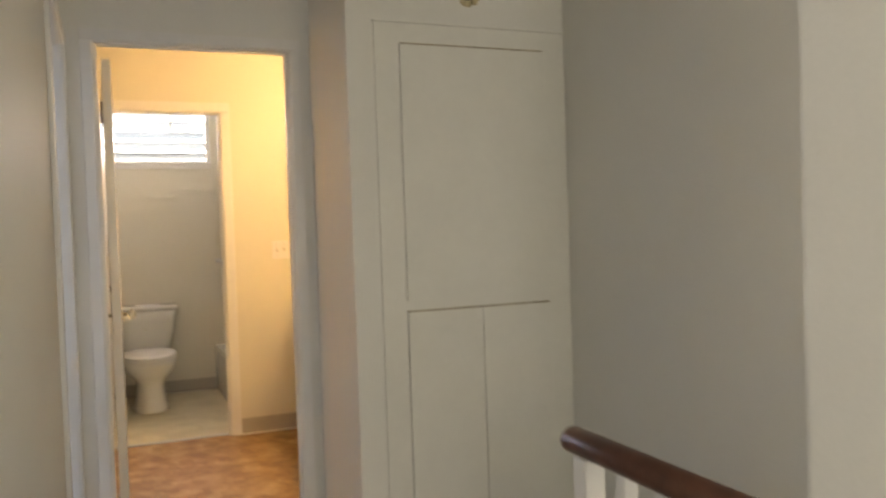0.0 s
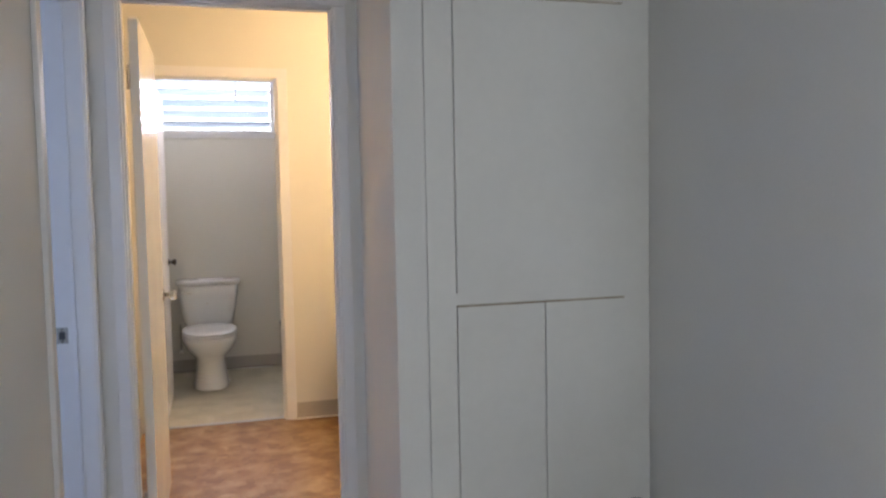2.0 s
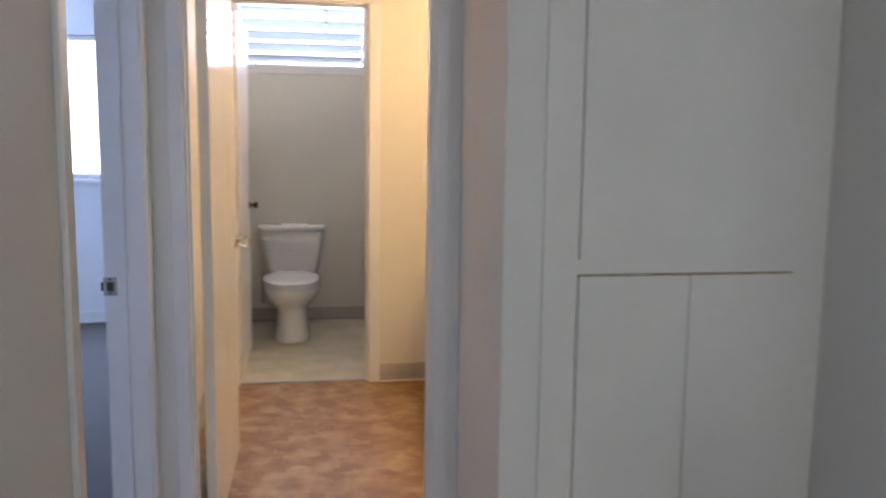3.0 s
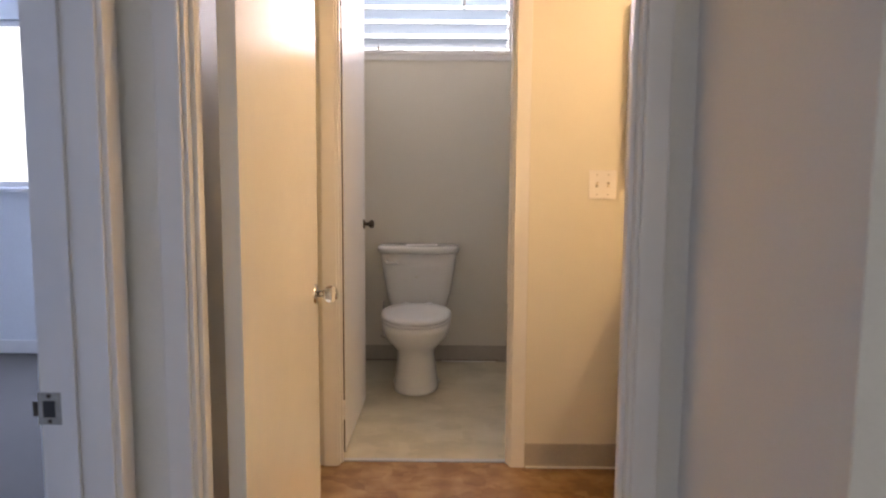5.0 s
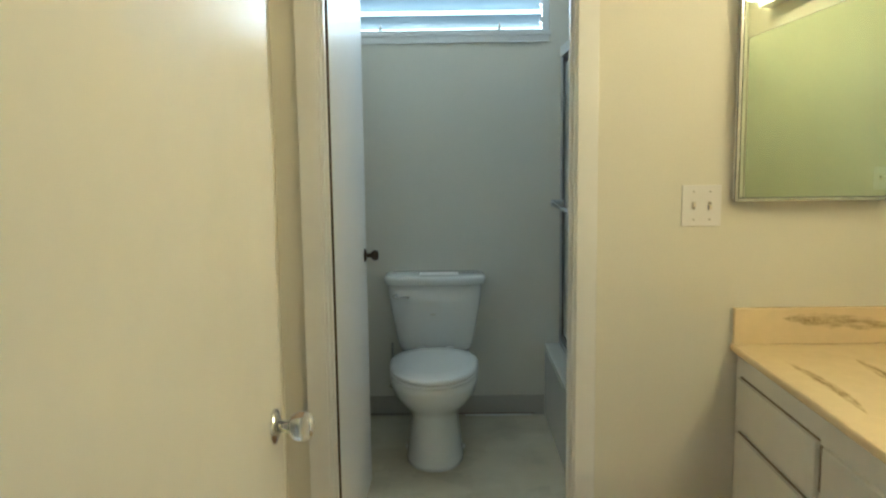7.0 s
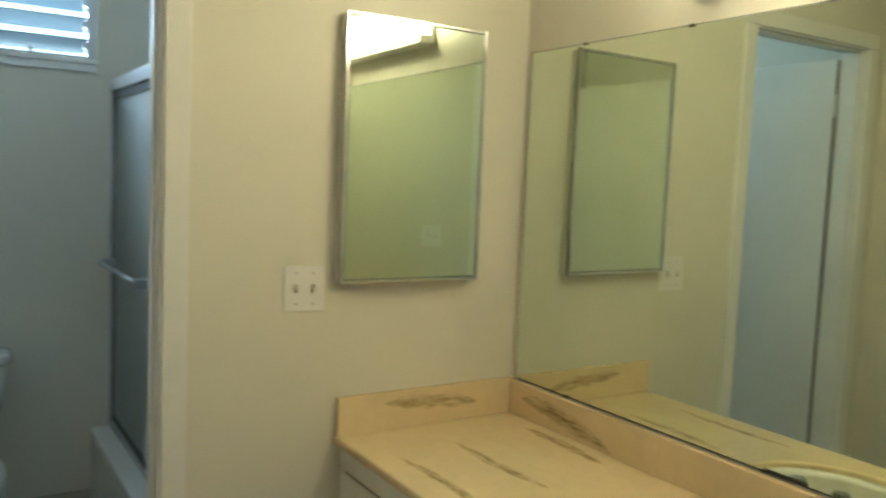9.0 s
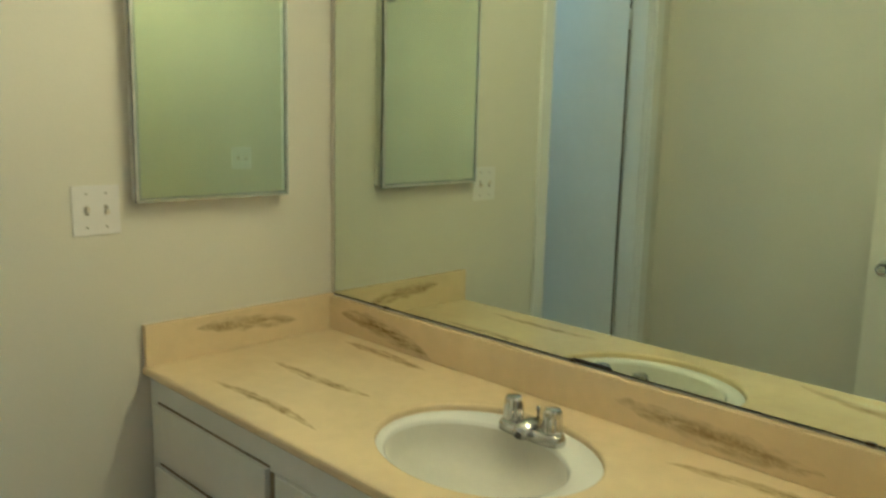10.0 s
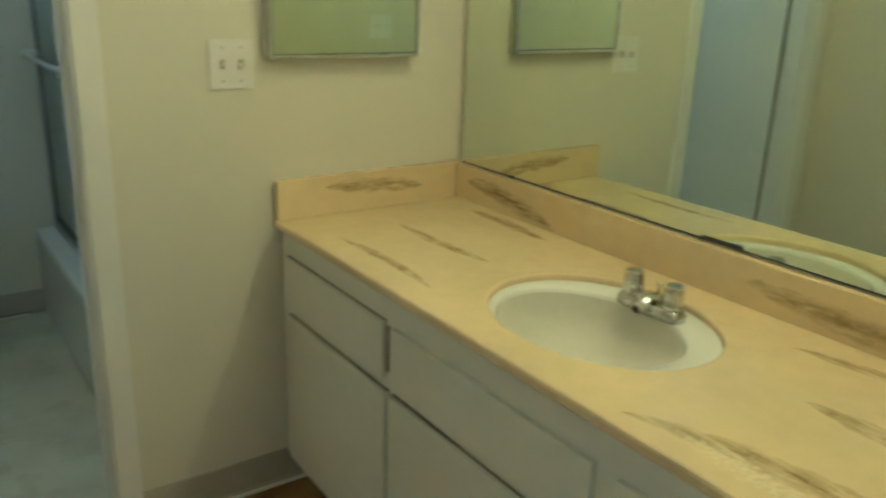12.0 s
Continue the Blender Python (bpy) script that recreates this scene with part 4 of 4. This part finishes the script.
# ---- toilet ----
def toilet():
    cx, back = 0.516, YE - 0.012
    root = thing("toilet", (cx, back, 0.002), "white two-piece porcelain toilet with a closed lid", "toilet")
    n = 40
    # tank, tapering downwards, with a rounded front
    tank = loft([oval(0, -0.105, z, a, b, n, 4.5) for z, a, b in ((0.385, 0.160, 0.078), (0.400, 0.176, 0.086), (0.45, 0.190, 0.092), (0.63, 0.222, 0.100), (0.716, 0.230, 0.102))])
    part("tank", tank, PORCELAIN, root, "", True)
    lid = loft([oval(0, -0.107, z, a, b, n, 5) for z, a, b in ((0.716, 0.232, 0.105), (0.723, 0.244, 0.112), (0.744, 0.247, 0.114), (0.756, 0.242, 0.110), (0.760, 0.226, 0.096))])
    part("tank_lid", lid, PORCELAIN, root, "", True)
    part("label_strip", box(-0.075, 0.115, -0.165, -0.085, 0.7595, 0.7625, 0.001), PLATE, root, "paper strip lying on the tank")
    part("badge", loft([oval(0, 0, z, 0.014, 0.006, 16) for z in (0, 0.001)]), BOWL_GREY, root, "small grey badge").matrix_local = pose(-0.01, -0.207, 0.575, 92, 0, 0)
    lever = part("flush_lever", lathe([(0.012, 0), (0.012, -0.012), (0.006, -0.016)], 14, "y", (-0.190, -0.197, 0.668)), CHROME, root, "chrome flush lever", True)
    part("lever_arm", box(-0.190, -0.123, -0.216, -0.208, 0.656, 0.666, 0.003), CHROME, lever)
    # pedestal and bowl
    ped = []
    for z, a, f, b, cy in ((0.0, 0.130, 0.232, 0.24, -0.49), (0.015, 0.128, 0.230, 0.24, -0.49), (0.10, 0.116, 0.214, 0.23, -0.49), (0.19, 0.107, 0.202, 0.22, -0.49), (0.218, 0.110, 0.208, 0.215, -0.49), (0.238, 0.122, 0.226, 0.21, -0.485), (0.260, 0.144, 0.258, 0.21, -0.48), (0.288, 0.169, 0.294, 0.21, -0.475), (0.320, 0.187, 0.320, 0.21, -0.475), (0.352, 0.195, 0.331, 0.21, -0.475), (0.385, 0.196, 0.334, 0.21, -0.475)):
        ped.append(oval(0, cy, z, a, b, n, 2.3, f))
    part("bowl", loft(ped), PORCELAIN, root, "", True)
    part("shelf", loft([oval(0, -0.18, z, a, 0.15, n, 4) for z, a in ((0.20, 0.09), (0.30, 0.13), (0.365, 0.165), (0.384, 0.165))]), PORCELAIN, root, "", True)
    seat = loft([oval(0, -0.475, z, a, b, n, 2.25, f) for z, a, b, f in ((0.386, 0.190, 0.225, 0.330), (0.390, 0.197, 0.23, 0.338), (0.400, 0.198, 0.23, 0.339), (0.403, 0.193, 0.227, 0.334))])
    part("seat", seat, SEAT, root, "", True)
    cover = loft([oval(0, -0.475, z, a, b, n, 2.25, f) for z, a, b, f in ((0.405, 0.194, 0.225, 0.334), (0.409, 0.198, 0.228, 0.339), (0.420, 0.197, 0.226, 0.337), (0.428, 0.182, 0.212, 0.316), (0.431, 0.130, 0.15, 0.23))])
    part("lid", cover, SEAT, root, "closed white plastic lid", True)
    for x in (-0.07, 0.07):
        part("seat_hinge", box(x - 0.018, x + 0.018, -0.235, -0.205, 0.386, 0.424, 0.006), SEAT, root)
    for x in (-0.098, 0.098):
        part("bolt_cap", lathe([(0.014, 0.0), (0.014, 0.012), (0.008, 0.020)], 14, "z", (x * 1.26, -0.44, 0.0)), PORCELAIN, root, "", True)
    v = part("supply_valve", lathe([(0.012, 0.0), (0.012, -0.05), (0.018, -0.052), (0.018, -0.07)], 14, "y", (-0.22, 0.01, 0.18)), CHROME, root, "chrome supply valve", True)
    part("supply_hose", lathe([(0.006, 0.18), (0.006, 0.40)], 10, "z", (-0.22, -0.05, 0.0)), STEEL, v, "", True)
    return root


toilet()


# ---- louvre window ----
def louvre_window():
    y = YE + 0.045
    root = thing("window_1", ((WX0 + WX1) / 2, y, WZ0), "high louvre window with obscure glass slats", "window", "", "structure")
    w, h = (WX1 - WX0) / 2, WZ1 - WZ0
    fr = part("window_frame", box(w - 0.034, w - 0.001, -0.02, 0.03, 0.001, h - 0.001, 0.002), ALU, root, "grey aluminium side channel")
    part("channel", box(-w + 0.001, -w + 0.034, -0.02, 0.03, 0.001, h - 0.001, 0.002), ALU, root)
    part("head", box(-w + 0.034, w - 0.034, -0.02, 0.03, h - 0.022, h - 0.001, 0.002), ALU, root)
    part("foot", box(-w + 0.034, w - 0.034, -0.02, 0.03, 0.001, 0.014, 0.002), ALU, root)
    for i in range(6):
        z = 0.056 + i * 0.086
        s = box(-w + 0.036, w - 0.036, -0.003, 0.003, -0.050, 0.050, 0.001, seg=1)
        bmesh.ops.rotate(s, cent=(0, 0, 0), matrix=Matrix.Rotation(radians(60), 3, "X"), verts=s.verts)
        bmesh.ops.translate(s, vec=(0, 0.005, z), verts=s.verts)
        p = part("slat", s, LOUVRE, root, "obscure glass slat")
        p.visible_shadow = False
        for sx in (-1, 1):
            part("clip", box(sx * (w - 0.04) - 0.006, sx * (w - 0.04) + 0.006, -0.03, 0.03, z - 0.012, z + 0.012, 0.002), ALU, p)
    part("operator_bar", box(0.17, 0.186, -0.018, -0.010, 0.250, h - 0.02, 0.003), TRIM, root, "white operator bar")
    for x in (-0.34, 0.24):
        l = part("latch", box(x - 0.010, x + 0.010, -0.042, -0.020, 0.014, 0.026, 0.003), STEEL, root, "small metal catch")
        part("latch_lever", box(x - 0.003, x + 0.003, -0.040, -0.030, 0.025, 0.040, 0.001), STEEL, l)
    # lining of the opening, stool and apron
    part("window_sill", box(-w - 0.03, w + 0.004, -0.062, -0.022, -0.020, 0.0, 0.003), TRIM, root)
    part("apron", box(-w - 0.02, w - 0.004, -0.056, -0.0455, -0.052, -0.0205, 0.002), TRIM, root)
    return root


louvre_window()


# ---- tub and shower door ----
def tub_enclosure():
    x, rim = 1.068, 0.380
    y0, y1 = YT1 + 0.002, YE - 0.002
    root = thing("bathtub", (1.50, 5.6, 0.0), "white bathtub with a flat apron beside the toilet", "bathtub")
    part("apron", box(x - 1.50, x + 0.03 - 1.50, y0 - 5.6, y1 - 5.6, 0.003, rim - 0.031, 0.004), PORCELAIN, root)
    part("rim", box(x - 0.003 - 1.50, x + 0.19 - 1.50, y0 - 5.6, y1 - 5.6, rim - 0.030, rim, 0.012), PORCELAIN, root, "rounded white tub rim")
    part("far_rim", box(1.93 - 1.50, XB - 0.003 - 1.50, y0 - 5.6, y1 - 5.6, rim - 0.030, rim, 0.012), PORCELAIN, root)
    part("inner_wall", box(x + 0.17 - 1.50, x + 0.189 - 1.50, y0 - 5.6, y1 - 5.6, 0.08, rim - 0.031), PORCELAIN, root)
    part("basin_floor", box(x + 0.031 - 1.50, XB - 0.003 - 1.50, y0 - 5.6, y1 - 5.6, 0.003, 0.079, 0.02), PORCELAIN, root)
    door = thing("shower_door", (1.168, 5.6, rim + 0.0005), "aluminium framed sliding shower door with pebbled glass", "shower door")
    z1, ya, yb = 1.80 - rim, y0 - 5.6, y1 - 5.6
    part("post", box(-0.026, 0.026, yb - 0.030, yb, 0.0, z1, 0.003), ALU, door, "aluminium wall post")
    part("post", box(-0.026, 0.026, ya, ya + 0.030, 0.0, z1, 0.003), ALU, door)
    part("header", box(-0.030, 0.030, ya, yb, z1 + 0.0005, z1 + 0.050, 0.004), ALU, door, "aluminium header track")
    part("bottom_track", box(-0.028, 0.028, ya + 0.031, yb - 0.031, 0.0, 0.028, 0.003), ALU, door)
    for dx, pa, pb in ((-0.012, -0.02, yb - 0.034), (0.012, ya + 0.034, 0.06)):
        panel = part("panel_frame", box(dx - 0.008, dx + 0.008, pb - 0.026, pb, 0.030, z1 - 0.002, 0.002), DARK_ALU, door, "dark aluminium sliding panel")
        part("stile", box(dx - 0.008, dx + 0.008, pa, pa + 0.026, 0.030, z1 - 0.002, 0.002), DARK_ALU, panel)
        part("panel_rail", box(dx - 0.008, dx + 0.008, pa + 0.0265, pb - 0.0265, z1 - 0.030, z1 - 0.002, 0.002), DARK_ALU, panel)
        part("panel_rail", box(dx - 0.008, dx + 0.008, pa + 0.0265, pb - 0.0265, 0.030, 0.056, 0.002), DARK_ALU, panel)
        pane = part("pane", box(dx - 0.002, dx + 0.002, pa + 0.0265, pb - 0.0265, 0.057, z1 - 0.031), FROSTED, panel, "pebbled obscure glass")
        pane.visible_shadow = False
    bar = part("towel_bar", lathe([(0.009, 0.03), (0.009, yb - 0.07)], 14, "y", (-0.072, 0, 1.095 - rim)), ALU, door, "aluminium towel bar", True)
    for y in (0.045, yb - 0.085):
        part("bracket", box(-0.082, -0.020, y - 0.014, y + 0.014, 1.078 - rim, 1.112 - rim, 0.004), ALU, bar)
    return root


tub_enclosure()


# ---- bedroom window ----
def bedroom_window():
    x0, x1, z0, z1 = -2.6, -0.5, 1.08, 2.12
    root = thing("window_2", ((x0 + x1) / 2, 6.54, z0), "wide bright bedroom window with white frame", "window", "", "structure")
    w, h = (x1 - x0) / 2, z1 - z0
    for a, b, c, d in ((-w, -w + 0.04, 0, h), (w - 0.04, w, 0, h), (-w + 0.04, w - 0.04, 0, 0.04), (-w + 0.04, w - 0.04, h - 0.04, h), (-0.02, 0.02, 0.04, h - 0.04)):
        part("window_frame", box(a, b, 0.0, 0.05, c + 0.001, d - 0.001, 0.003), TRIM, root)
    for a, b in ((-w + 0.04, -0.02), (0.02, w - 0.04)):
        p = part("pane", box(a, b, 0.02, 0.025, 0.04, h - 0.04), CLEAR, root)
        p.visible_shadow = False
    part("window_sill", box(-w - 0.03, w + 0.03, -0.05, 0.0, -0.025, 0.0, 0.004), TRIM, root)
    return root


bedroom_window()

# bright overcast distance outside the windows; the south card is added behind unseen openings
structure("backdrop_north", box(-6.0, 4.0, 9.0, 9.05, -1.0, 5.0), SKY_CARD, "bright hazy daylight outside the windows", "backdrop")
structure("backdrop_south", box(-1.5, 2.5, -5.0, -4.95, -1.0, 4.0), SKY_CARD, "bright card added outside the unseen hall openings", "backdrop")
